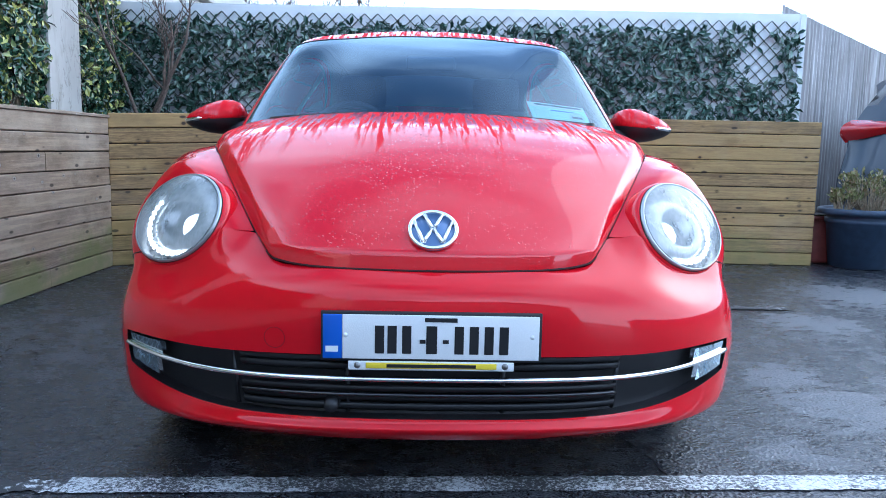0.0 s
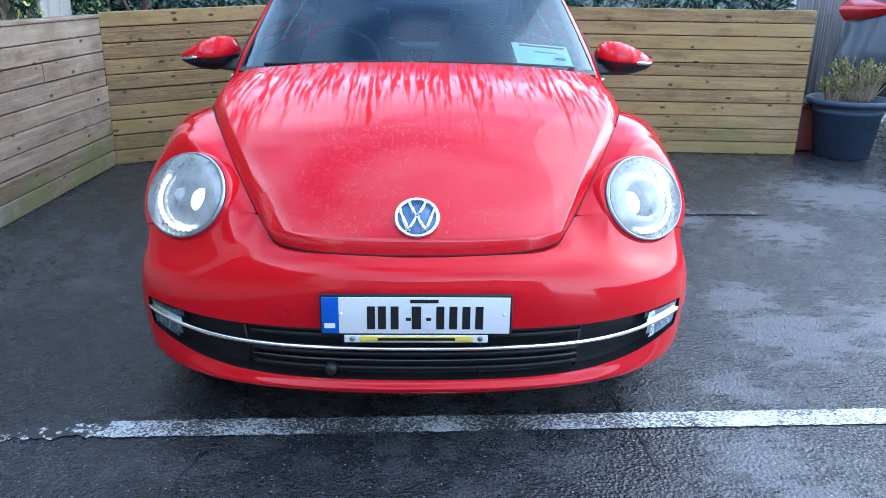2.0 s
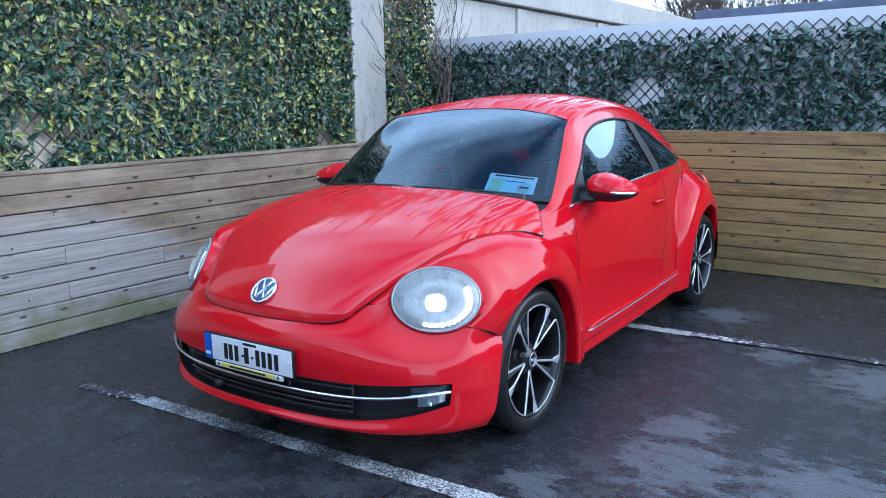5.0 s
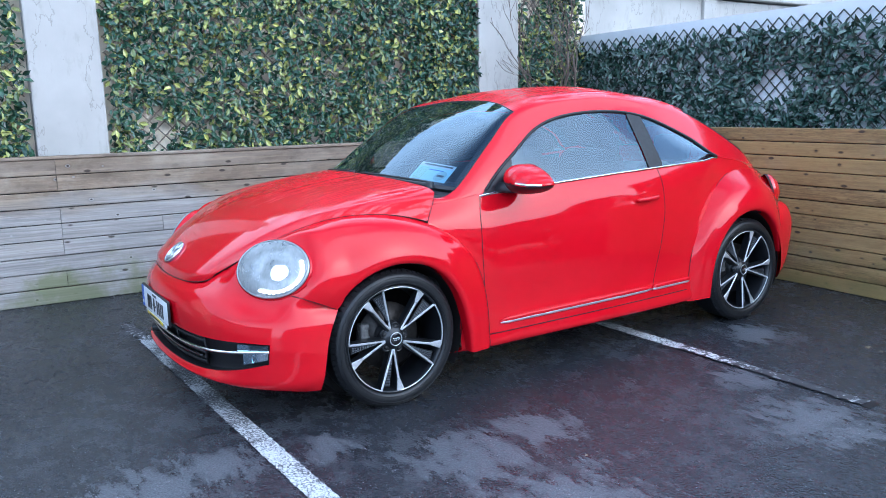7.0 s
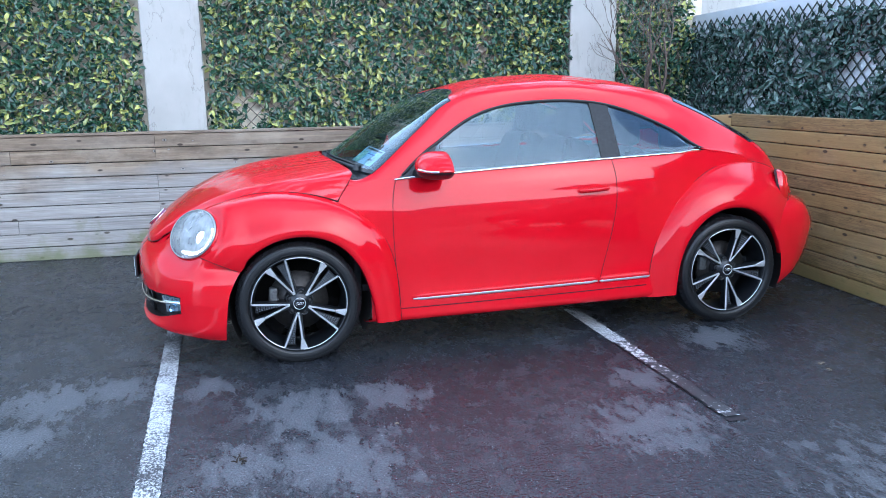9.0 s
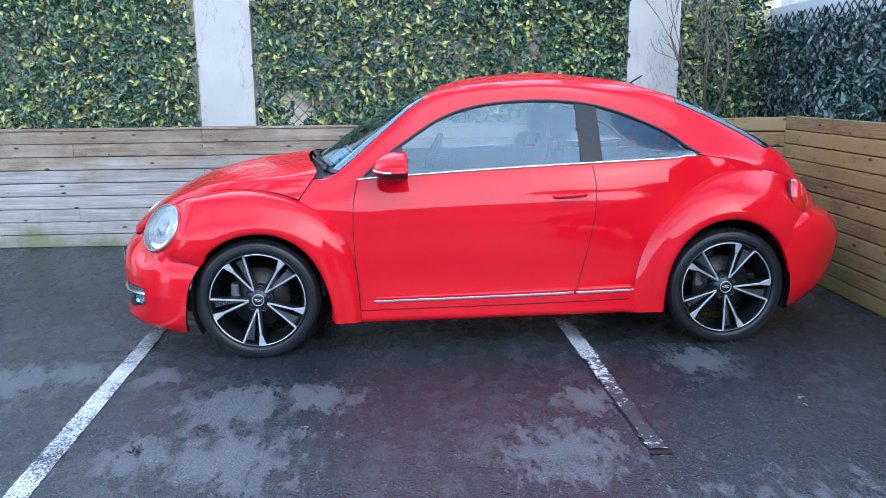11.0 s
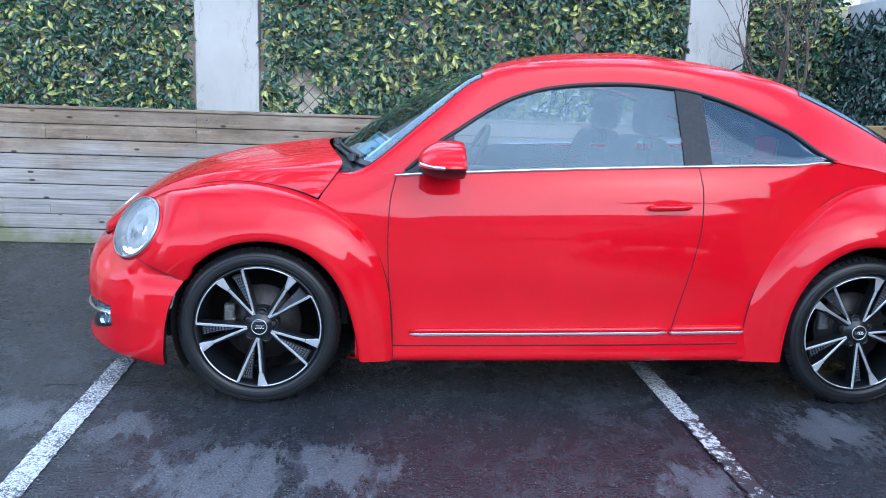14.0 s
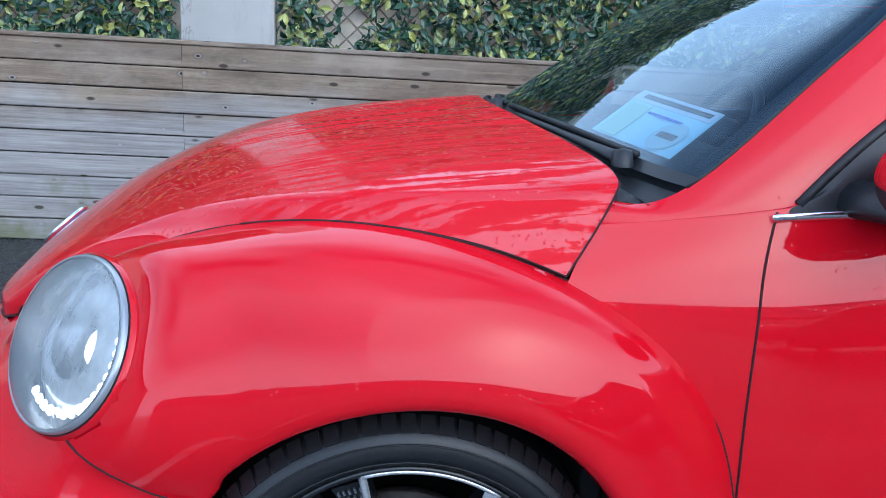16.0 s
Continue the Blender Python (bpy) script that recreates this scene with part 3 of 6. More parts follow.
def liner_trough(y0, y1, x):
    """A black plastic trough standing in the planter, its rim just under the top of the boards."""
    g = join(box(x, (y0 + y1) / 2, 0.985, 0.15, y1 - y0 - 0.03, 0.12, 0.012), box(x, (y0 + y1) / 2, 1.048, 0.19, y1 - y0, 0.018, 0.006))
    tagged(part("planter_trough", g, LINER, None), "black plastic planter trough behind timber boards", "planter", "planter troughs")


for i in range(8):
    y0 = -4.6 + i * 0.92
    liner_trough(y0, y0 + 0.86, -2.50 + (y0 + 6.43) * 0.0257 - 0.215)


def cap_board(parent, a, b, z, depth, material):
    """A flat board along the top of a planter wall, a little proud of its face."""
    a, b = Vector(a), Vector(b)
    d = (b - a).normalized()
    n = Vector((d.y, -d.x))
    prof = [(0.012, z + 0.003), (0.012, z + 0.017), (0.008, z + 0.021), (-depth, z + 0.021), (-depth, z), (0.009, z)]
    v, run = [], []
    for e, p in enumerate((a, b)):
        for o, h in prof:
            v.append((p.x + n.x * o, p.y + n.y * o, h))
            run.append((e * (b - a).length, h - z - o, 0))
    f = [(i, (i + 1) % 6, 6 + (i + 1) % 6, 6 + i) for i in range(6)] + [tuple(reversed(range(6))), tuple(range(6, 12))]
    ob = part("cap_board", (v, f), material, parent, smooth=False)
    ob.data.attributes.new("run", "FLOAT_VECTOR", "POINT").data.foreach_set("vector", [c for r in run for c in r])


for y0, y1 in ((-6.0, -3.1), (-3.097, 0.2), (0.203, 2.95)):
    cap_board(left_wall, (-2.50 + (y0 + 6.0) * 0.0257, y0), (-2.50 + (y1 + 6.0) * 0.0257, y1), 1.065, 0.10, FENCE_LEFT)

# ---------------------------------------------------------------- walls


def slab(name, x0, x1, y0, y1, z0, z1, material, label, category, bev=0.01):
    ob = part(name, box((x0 + x1) / 2, (y0 + y1) / 2, (z0 + z1) / 2, x1 - x0, y1 - y0, z1 - z0, bev), material, None, smooth=False)
    return tagged(ob, label, category, kind="structure")


slab("wall_left", -3.10, -2.84, -9.0, 4.6, 0.0, 3.15, STONEBACK, "cream rendered yard wall behind ivy panels", "wall")
far = thing("wall_left_far", "tall white rendered wall with a coping band, beyond the back panel", "wall", kind="structure")
part("wall", box(-2.97, 10.0, 1.33, 0.24, 10.8, 2.66, 0.01), WHITEWALL, far, smooth=False)
part("coping", box(-2.93, 10.0, 2.86, 0.36, 10.9, 0.36, 0.02), WHITEWALL, far, smooth=False)
for y in (6.7, 9.4, 12.2, 14.9):
    part("pilaster", box(-2.83, y, 1.33, 0.05, 0.24, 2.64, 0.01), WHITEWALL, far, smooth=False)


def pillar(y0, y1, xf0):
    ob = part("pillar", box(xf0 - 0.15, (y0 + y1) / 2, 1.65, 0.30, y1 - y0, 3.3, 0.012), WHITEWALL, None, smooth=False)
    tagged(ob, "white painted concrete pillar with chips and stains", "pillar", "yard pillars", "structure")


pillar(-5.10, -4.58, -2.70)
pillar(-1.06, -0.55, -2.70)
pillar(3.03, 3.54, -2.70)


def leaves(name, a, b, z0, z1, count, size, material, label, depth, thin, seed, slender=0.62, droop=0.5, inset=0.03):
    """Loose leaves fastened to a panel from a to b: folded, pointed blades in uneven clumps with gaps."""
    rs = np.random.RandomState(seed)
    a, b = np.array(a, float), np.array(b, float)
    ln = np.linalg.norm(b - a)
    d = (b - a) / ln
    nrm = np.array((d[1], -d[0]))
    pts = []
    while len(pts) < count:
        s, z = rs.rand() * ln, z0 + rs.rand() * (z1 - z0)
        dens = noise.noise(Vector((s * 2.2 + seed * 7.1, z * 2.2, seed * 1.7))) + 0.5 * noise.noise(Vector((s * 6.0, z * 6.0, seed * 3.1)))
        if dens > thin - 0.25 * rs.rand():
            pts.append((s, z, dens))
    p = np.array(pts)
    k = len(p)
    base = np.stack([a[0] + d[0] * p[:, 0], a[1] + d[1] * p[:, 0], p[:, 1]], 1)
    out = np.array((nrm[0], nrm[1], 0.0))
    base += out * (inset + depth * rs.rand(k, 1) ** 0.8 * np.clip(0.6 + p[:, 2:3], 0.35, 1.2))
    ln_ = size * (0.6 + 0.65 * rs.rand(k, 1))
    along = np.array((d[0], d[1], 0.0))
    ang = rs.rand(k, 1) * 2 * np.pi
    tip = along * np.cos(ang) + np.array((0, 0, 1.0)) * (np.sin(ang) - droop) + out * (0.15 + 0.7 * rs.rand(k, 1))
    tip /= np.linalg.norm(tip, axis=1, keepdims=True)
    face = out + 0.55 * rs.randn(k, 3) + np.array((0, 0, 0.35))
    side = np.cross(tip, face)
    side /= np.linalg.norm(side, axis=1, keepdims=True) + 1e-6
    up = np.cross(side, tip)
    w = ln_ * slender * 0.5
    fold = up * ln_ * 0.09
    rows = [base,
            base + tip * ln_ * 0.30 + side * w * 0.72 + fold, base + tip * ln_ * 0.32, base + tip * ln_ * 0.30 - side * w * 0.72 + fold,
            base + tip * ln_ * 0.66 + side * w + fold, base + tip * ln_ * 0.68 - up * ln_ * 0.02, base + tip * ln_ * 0.66 - side * w + fold,
            base + tip * ln_ - up * ln_ * 0.12]
    v = np.stack(rows, 1).reshape(-1, 3)
    f = []
    for o in range(0, 8 * k, 8):
        f += [(o, o + 1, o + 2), (o + 1, o + 4, o + 5, o + 2), (o + 4, o + 7, o + 5), (o, o + 2, o + 3), (o + 2, o + 5, o + 6, o + 3), (o + 5, o + 7, o + 6)]
    ob = part(name, (v, f), material, None, label, smooth=False)
    return tagged(ob, label, "hedge", "artificial hedge panels", "stuff")


def lattice(name, a, b, z0, z1, step, width, material, label):
    """Crossed diagonal slats of an expanding trellis, clipped to its panel."""
    a, b = Vector(a), Vector(b)
    ln = (b - a).length
    d = (b - a) / ln
    nrm = Vector((d.y, -d.x))
    h = z1 - z0
    geos = []
    n = int((ln + h) / step) + 1
    for sgn in (1, -1):
        for i in range(n):
            s0 = i * step - (h if sgn > 0 else 0)
            t0, t1 = 0.0, h
            if sgn > 0:
                lo, hi = max(0, -s0), min(h, ln - s0)
                p, q = (s0 + lo, z0 + lo), (s0 + hi, z0 + hi)
            else:
                lo, hi = max(0, s0 - ln), min(h, s0)
                p, q = (s0 - lo, z0 + lo), (s0 - hi, z0 + hi)
            if hi - lo < 0.05:
                continue
            off = 0.012 if sgn > 0 else 0.020
            P = Vector((a.x + d.x * p[0] + nrm.x * off, a.y + d.y * p[0] + nrm.y * off, p[1]))
            Q = Vector((a.x + d.x * q[0] + nrm.x * off, a.y + d.y * q[0] + nrm.y * off, q[1]))
            geos.append(tube([P, Q], width, 4))
    ob = part(name, join(*geos), material, None, label, smooth=False)
    return tagged(ob, label, "trellis", "trellis panels", "stuff")


# ivy panels between the pillars of the left wall
LW = -2.80
for i, (y0, y1, thin, n) in enumerate(((-4.56, -1.10, -0.44, 12400), (-0.52, 2.35, -0.42, 9700), (2.30, 3.01, -0.55, 3400), (3.56, 4.40, -0.50, 3400))):
    leaves("ivy_panel", (LW, y0), (LW, y1), 1.02, 3.05, n, 0.070, IVY, "dense artificial ivy panel of glossy green and yellowish leaves", 0.12, thin, 21 + i, slender=0.46)
    lattice("trellis", (LW, y0), (LW, y1), 1.02, 3.05, 0.12, 0.006, SLATS, "thin brown willow trellis behind ivy leaves")

# back panel: white sheet, trellis and dark laurel leaves
BA, BB = Vector((-2.80, 4.47)), Vector((3.30, 4.22))
bd = (BB - BA).normalized()


def back_slab(name, o0, o1, z0, z1, s0, s1, material, label, category):
    nrm = Vector((bd.y, -bd.x))
    v = []
    for s in (s0, s1):
        for o, z in ((o0, z0), (o0, z1), (o1, z1), (o1, z0)):
            p = BA.lerp(BB, s) + nrm * o
            v.append((p.x, p.y, z))
    f = [(0, 4, 5, 1), (1, 5, 6, 2), (2, 6, 7, 3), (3, 7, 4, 0), (0, 1, 2, 3), (4, 7, 6, 5)]
    ob = part(name, (v, f), material, None, smooth=False)
    return tagged(ob, label, category, kind="structure")


back_slab("wall_back", -0.06, 0.0, 0.0, 2.13, 0.0, 1.0, SHEETWHITE, "white painted sheet wall behind a leafy trellis", "wall")
back_slab("trim", 0.003, 0.012, 0.9, 2.13, 0.992, 1.0, SHEETWHITE, "white corner flashing of the sheet wall", "trim")
a2 = BA + bd * 0.05
b2 = BB - bd * 0.06
leaves("laurel_panel", (a2.x, a2.y), (b2.x, b2.y), 1.03, 1.97, 6500, 0.080, LAUREL, "artificial laurel trellis with dark leaves and white gaps", 0.09, -0.42, 31, slender=0.42, droop=0.1, inset=0.02)
lattice("trellis", (a2.x, a2.y), (b2.x, b2.y), 1.03, 2.06, 0.115, 0.0055, plain("dark green lattice", (0.05, 0.06, 0.05), 0.7), "dark expanding trellis on the white sheet wall")


def corrugated(name, a, b, z0, z1, pitch, label):
    """Upright corrugated steel sheets, with the ribs as real folds."""
    a, b = Vector(a), Vector(b)
    ln = (b - a).length
    d = (b - a) / ln
    nrm = Vector((d.y, -d.x))
    n = int(ln / pitch * 6)
    v, f = [], []
    for i in range(n + 1):
        s = ln * i / n
        o = 0.014 * math.sin(2 * math.pi * s / pitch)
        for oo, z in ((o, z0), (o, z1), (o - 0.004, z1), (o - 0.004, z0)):
            v.append((a.x + d.x * s + nrm.x * oo, a.y + d.y * s + nrm.y * oo, z))
    for i in range(n):
        for q in range(4):
            f.append((4 * i + q, 4 * i + (q + 1) % 4, 4 * i + 4 + (q + 1) % 4, 4 * i + 4 + q))
    ob = part(name, (v, f), CORRUGATED, None, smooth=True)
    return tagged(ob, label, "metal wall", kind="structure")


corrugated("wall_right", (3.70, 5.58), (7.4, 9.7), 0.0, 2.46, 0.13, "grey corrugated steel fence, weathered")
slab("post", 6.75, 6.87, 8.35, 8.47, 0.0, 2.6, SLATS, "square timber post at the corrugated fence", "post")

# distance: a low roof behind the back wall, and a plain building behind the camera
roof_far = thing("shed", "low shed with a slate blue roof edge behind the wall", "shed", (0, 0, 0))
part("wall", box(-0.35, 17.0, 1.5, 5.0, 3.0, 3.0, 0.02), WHITEWALL, roof_far, smooth=False)
part("roof", box(-0.35, 16.9, 3.15, 5.3, 3.6, 0.30, 0.03), ROOFBLUE, roof_far, smooth=False)
house = thing("building", "plain rendered building with a dark pitched roof across the yard", "building", (0, 0, 0))
part("wall", box(23.0, 2.0, 1.25, 8.0, 34.0, 2.5, 0.02), plain("grey render", (0.42, 0.41, 0.39), 0.85, grain=0.2, scale=3), house, smooth=False)
rv = [(18.6, -15.4, 2.5), (18.6, 19.4, 2.5), (27.4, 19.4, 2.5), (27.4, -15.4, 2.5), (23.0, -15.4, 5.0), (23.0, 19.4, 5.0)]
part("roof", (rv, [(0, 4, 5, 1), (3, 2, 5, 4), (0, 3, 4), (1, 5, 2), (0, 1, 2, 3)]), ROOFBLUE, house, smooth=False)

# unseen block, added only to give the bumper and nose something to reflect
garage = thing("garage", "unseen grey block with a dark flat roof, added for reflections in the car's nose", "garage", (0, 0, 0))
part("wall", box(2.0, -15.0, 2.1, 14.0, 5.0, 4.2, 0.02), plain("dull grey render", (0.30, 0.30, 0.30), 0.85, grain=0.2, scale=3), garage, smooth=False)
part("roof", box(2.0, -15.0, 4.3, 14.6, 5.6, 0.2, 0.03), ROOFBLUE, garage, smooth=False)

# ---------------------------------------------------------------- bare trees


def bare_tree(base, height, spread, seed, levels, label, r0=0.03, bias=(0, 0), name="bare_tree", stems=3, twig_r=0.0022):
    rnd = random.Random(seed)
    t = thing(name, label, "tree", base)
    trunk, twigs = [], []

    def grow(p, d, length, r, lv):
        pts, rr = [p.copy()], [r]
        k = 5
        for i in range(k):
            d = (d + Vector((rnd.uniform(-1, 1), rnd.uniform(-1, 1), rnd.uniform(-0.5, 0.9))) * 0.20).normalized()
            p = p + d * length / k
            pts.append(p.copy())
            rr.append(max(twig_r, r * (1 - 0.55 * (i + 1) / k)))
        (trunk if lv <= 1 else twigs).append(tube(pts, rr, 6 if lv <= 1 else 4))
        if lv >= levels:
            return
        for i in range(rnd.randint(3, 5)):
            j = rnd.randint(2, k)
            nd = (d + Vector((rnd.uniform(-1, 1), rnd.uniform(-1, 1), rnd.uniform(-0.2, 0.9))) * 0.85 * spread).normalized()
            grow(pts[j], nd, length * rnd.uniform(0.45, 0.75), max(twig_r, rr[j] * 0.6), lv + 1)

    for s in range(stems):
        d = Vector((rnd.uniform(-0.5, 0.5) + bias[0], rnd.uniform(-0.5, 0.5) + bias[1], 1.0)).normalized()
        grow(Vector((0, 0, 0)), d, height * rnd.uniform(0.42, 0.55), r0 * rnd.uniform(0.7, 1.0), 0)
    part("trunk", join(*trunk), BARK, t)
    part("crown", join(*twigs), BARK, t, "bare twigs without leaves")
    return t


bare_tree((-2.25, 3.68, 0.97), 2.1, 0.95, 4, 3, "small bare shrub tree with thin brown branches in the planter", 0.022, (0.02, 0.0))
for i, (x, y, h) in enumerate(((2.5, 36, 4.6), (-1.0, 35, 4.8), (-6.5, 27, 7.4), (-4.6, 30, 7.8), (-5.6, 33, 7.6))):
    bare_tree((x, y, 0), h, 1.0, 50 + i, 4, "tall leafless tree in the distance", 0.16, twig_r=0.011, stems=5)

# ---------------------------------------------------------------- plant pot

pot = thing("plant_pot", "large slate blue plastic pot with clipped shrub, on asphalt", "plant pot", (3.58, 3.58, 0))
part("pot", lathe([(0.0, 0.02), (0.20, 0.0), (0.222, 0.008), (0.262, 0.36), (0.275, 0.365), (0.275, 0.40), (0.262, 0.405), (0.268, 0.43), (0.325, 0.435), (0.335, 0.45), (0.335, 0.475), (0.322, 0.485), (0.295, 0.48), (0.285, 0.43), (0.0, 0.42)], 64, "z"), POTBLUE, pot)
part("soil", lathe([(0.0, 0.445), (0.15, 0.440), (0.288, 0.436)], 32, "z"), SOIL, pot)


def shrub():
    """Two tufts of bare pale stems that fan out, leafy only at their tips."""
    rnd = random.Random(9)
    stems, lv, lf = [], [], []
    for cx, n, spread, l0, l1 in ((-0.17, 34, 0.07, 0.12, 0.21), (0.07, 74, 0.12, 0.20, 0.38)):
        for i in range(n):
            a, r = rnd.uniform(0, 2 * math.pi), spread * math.sqrt(rnd.random())
            p = Vector((cx + r * 0.6 * math.cos(a), r * math.sin(a), 0.43))
            d = Vector((math.cos(a) * r * 6.5, math.sin(a) * r * 6.0, 1.0)).normalized()
            ln = rnd.uniform(l0, l1)
            pts = [p]
            for k in range(5):
                d = (d + Vector((rnd.uniform(-1, 1), rnd.uniform(-1, 1), rnd.uniform(-0.2, 0.6))) * 0.15).normalized()
                pts.append(pts[-1] + d * ln / 5)
            stems.append(tube(pts, [0.0055, 0.005, 0.0048, 0.0045, 0.004, 0.003], 5))
            for k in range(rnd.randint(12, 22)):
                q = pts[4].lerp(pts[5], rnd.uniform(-0.5, 1.1)) + Vector((rnd.uniform(-1, 1), rnd.uniform(-1, 1), rnd.uniform(-0.6, 1))) * 0.016
                t = (d * 0.8 + Vector((rnd.uniform(-1, 1), rnd.uniform(-1, 1), rnd.uniform(-0.1, 0.9)))).normalized()
                s = t.orthogonal().normalized()
                s.rotate(Matrix.Rotation(rnd.uniform(0, 6.28), 3, t))
                L, w, o = rnd.uniform(0.022, 0.046), rnd.uniform(0.007, 0.012), len(lv)
                lv.extend([q, q + t * L * 0.5 + s * w, q + t * L, q + t * L * 0.5 - s * w])
                lf.extend([(o, o + 1, o + 2), (o, o + 2, o + 3)])
    part("stem_tuft", join(*stems), TWIG, pot, "pale cut stems")
    part("foliage", (lv, lf), SHRUB, pot, "yellow green narrow leaves", smooth=False)


shrub()

trough = thing("planter_box", "small red brown plastic trough beside the end of the timber wall", "planter", (3.35, 3.98, 0))
TERRA = plain("red brown plastic", (0.16, 0.035, 0.028), 0.5, grain=0.2, scale=20)
part("box", box(0, 0, 0.19, 0.20, 0.52, 0.37, 0.02), TERRA, trough)
part("rim", box(0, 0, 0.385, 0.235, 0.555, 0.035, 0.012), TERRA, trough)
part("soil", box(0, 0, 0.402, 0.18, 0.50, 0.012, 0.003), SOIL, trough)


def litter(x, y, seed, n, r, material, label):
    """A few crumbs of moss or twig lying on the ground."""
    rnd = random.Random(seed)
    geos = []
    for i in range(n):
        p = Vector((x + rnd.gauss(0, r), y + rnd.gauss(0, r * 0.5), 0.004))
        d = Vector((rnd.uniform(-1, 1), rnd.uniform(-1, 1), rnd.uniform(0, 0.3))).normalized() * rnd.uniform(0.008, 0.03)
        geos.append(tube([p, p + d * 0.5 + Vector((0, 0, 0.003)), p + d], [0.003, 0.0035, 0.002], 4))
    ob = part("litter", join(*geos), material, None, smooth=False)
    tagged(ob, label, "litter", "ground litter", "stuff")


litter(1.95, -0.32, 1, 14, 0.022, SOIL, "small clump of brown moss on asphalt")
litter(1.70, 2.55, 2, 4, 0.03, TWIG, "pale broken twig on asphalt")
litter(2.6, 0.4, 3, 5, 0.5, TWIG, "scattered pale twigs on asphalt")
litter(-2.15, 0.6, 4, 60, 0.35, SOIL, "leaf crumbs along the foot of the timber wall")
# ---------------------------------------------------------------- the red car
# Front axle on y = 0, nose towards -y, centre line on x = 0.
from mathutils.bvhtree import BVHTree

car = thing("car", "red three-door hatchback with rain beads, headlights lit, on asphalt", "car")
shell_geo = []          # all painted panels, to lay seams and trim on


def turned(profile, n, axis):
    v, f = lathe(profile, n, axis)
    return v, [tuple(reversed(q)) for q in f]


def panel(name, geo, material=RED, label="", parent=None):
    shell_geo.append(geo)
    return part(name, geo, material, parent or car, label)


# --- cabin: control lines from the sill up to the centre line, by stations along the car
ys = (0.22, 0.53, 0.75, 1.02, 1.45, 1.85, 2.20, 2.45, 2.72, 3.00)
LINES = {
    "sill_under": [(0.74, y, 0.165 + 0.015 * (y - 0.5) / 1.6) for y in ys],
    "sill_low": [(x, y, 0.185 + 0.015 * (y - 0.5) / 1.6) for x, y in zip((0.80, 0.862, 0.868, 0.872, 0.874, 0.872, 0.862, 0.82, 0.74, 0.66), ys)],
    "sill_top": [(x, y, 0.265 + 0.020 * (y - 0.5) / 1.6) for x, y in zip((0.80, 0.858, 0.866, 0.870, 0.872, 0.870, 0.860, 0.82, 0.74, 0.66), ys)],
    "door_low": [(x, y, 0.36) for x, y in zip((0.80, 0.853, 0.858, 0.862, 0.866, 0.862, 0.846, 0.81, 0.74, 0.66), ys)],
    "door_mid": [(x, y, 0.60) for x, y in zip((0.80, 0.856, 0.862, 0.866, 0.869, 0.864, 0.838, 0.80, 0.74, 0.66), ys)],
    "door_high": [(x, y, z) for x, y, z in zip((0.808, 0.838, 0.844, 0.848, 0.850, 0.845, 0.812, 0.764, 0.73, 0.66), ys, (0.80, 0.80, 0.805, 0.81, 0.82, 0.825, 0.825, 0.82, 0.79, 0.70))],
    "belt": [(0.762, 0.272, 0.90), (0.790, 0.560, 0.942), (0.797, 0.75, 0.956), (0.800, 1.02, 0.972), (0.800, 1.45, 0.994), (0.793, 1.85, 1.010), (0.764, 2.22, 1.021), (0.728, 2.425, 1.026), (0.712, 2.72, 0.955), (0.665, 3.00, 0.76)],
    "window_top": [(0.754, 0.281, 0.913), (0.782, 0.580, 0.955), (0.728, 0.800, 1.130), (0.652, 1.03, 1.262), (0.607, 1.45, 1.332), (0.603, 1.85, 1.302), (0.644, 2.22, 1.165), (0.720, 2.430, 1.034), (0.700, 2.73, 0.968), (0.655, 3.00, 0.78)],
    "rail": [(0.714, 0.300, 0.945), (0.734, 0.422, 0.968), (0.662, 0.690, 1.186), (0.602, 0.900, 1.342), (0.555, 1.45, 1.418), (0.545, 1.85, 1.398), (0.520, 2.33, 1.312), (0.565, 2.85, 1.052), (0.575, 3.02, 0.895), (0.58, 3.14, 0.68)],
    "roof_half": [(0.40, 0.250, 0.960), (0.40, 0.308, 0.994), (0.36, 0.640, 1.228), (0.34, 0.975, 1.392), (0.33, 1.45, 1.467), (0.32, 1.85, 1.455), (0.31, 2.33, 1.358), (0.35, 2.91, 1.062), (0.35, 3.12, 0.895), (0.36, 3.26, 0.66)],
    "centre": [(0.0, 0.205, 0.970), (0.0, 0.262, 1.004), (0.0, 0.610, 1.240), (0.0, 0.995, 1.408), (0.0, 1.45, 1.486), (0.0, 1.85, 1.475), (0.0, 2.33, 1.375), (0.0, 2.93, 1.066), (0.0, 3.15, 0.900), (0.0, 3.30, 0.66)],
}
order = list(LINES)
half = np.array([LINES[k] for k in order])
full = np.concatenate([half, (half * np.array((-1, 1, 1)))[-2::-1]], 0)     # left side, centre, right side
M = 10
hull = skin(full, M, M)
L = {k: i * M for i, k in enumerate(order)}
NL = hull.shape[0] - 1

# the front edge of the door window runs straight up along the pillar
for row_of in (lambda i: i, lambda i: NL - i):
    wt, j0, j1 = L["window_top"], M, 2 * M
    a, b = hull[row_of(wt), j0].copy(), hull[row_of(wt), j1].copy()
    for j in range(j0 + 1, j1):
        u = (j - j0) / (j1 - j0)
        shift = a * (1 - u) + b * u + np.array((0, 0, 0.012 * math.sin(math.pi * u))) - hull[row_of(wt), j]
        for i in range(1, M + 1):
            hull[row_of(L["belt"] + i), j] += shift * (i / M)
            if i < M:
                hull[row_of(wt + i), j] += shift * (1 - i / M)


def side_of(i):
    """Row index counted from the nearer sill."""
    return i if i < NL // 2 else NL - 1 - i


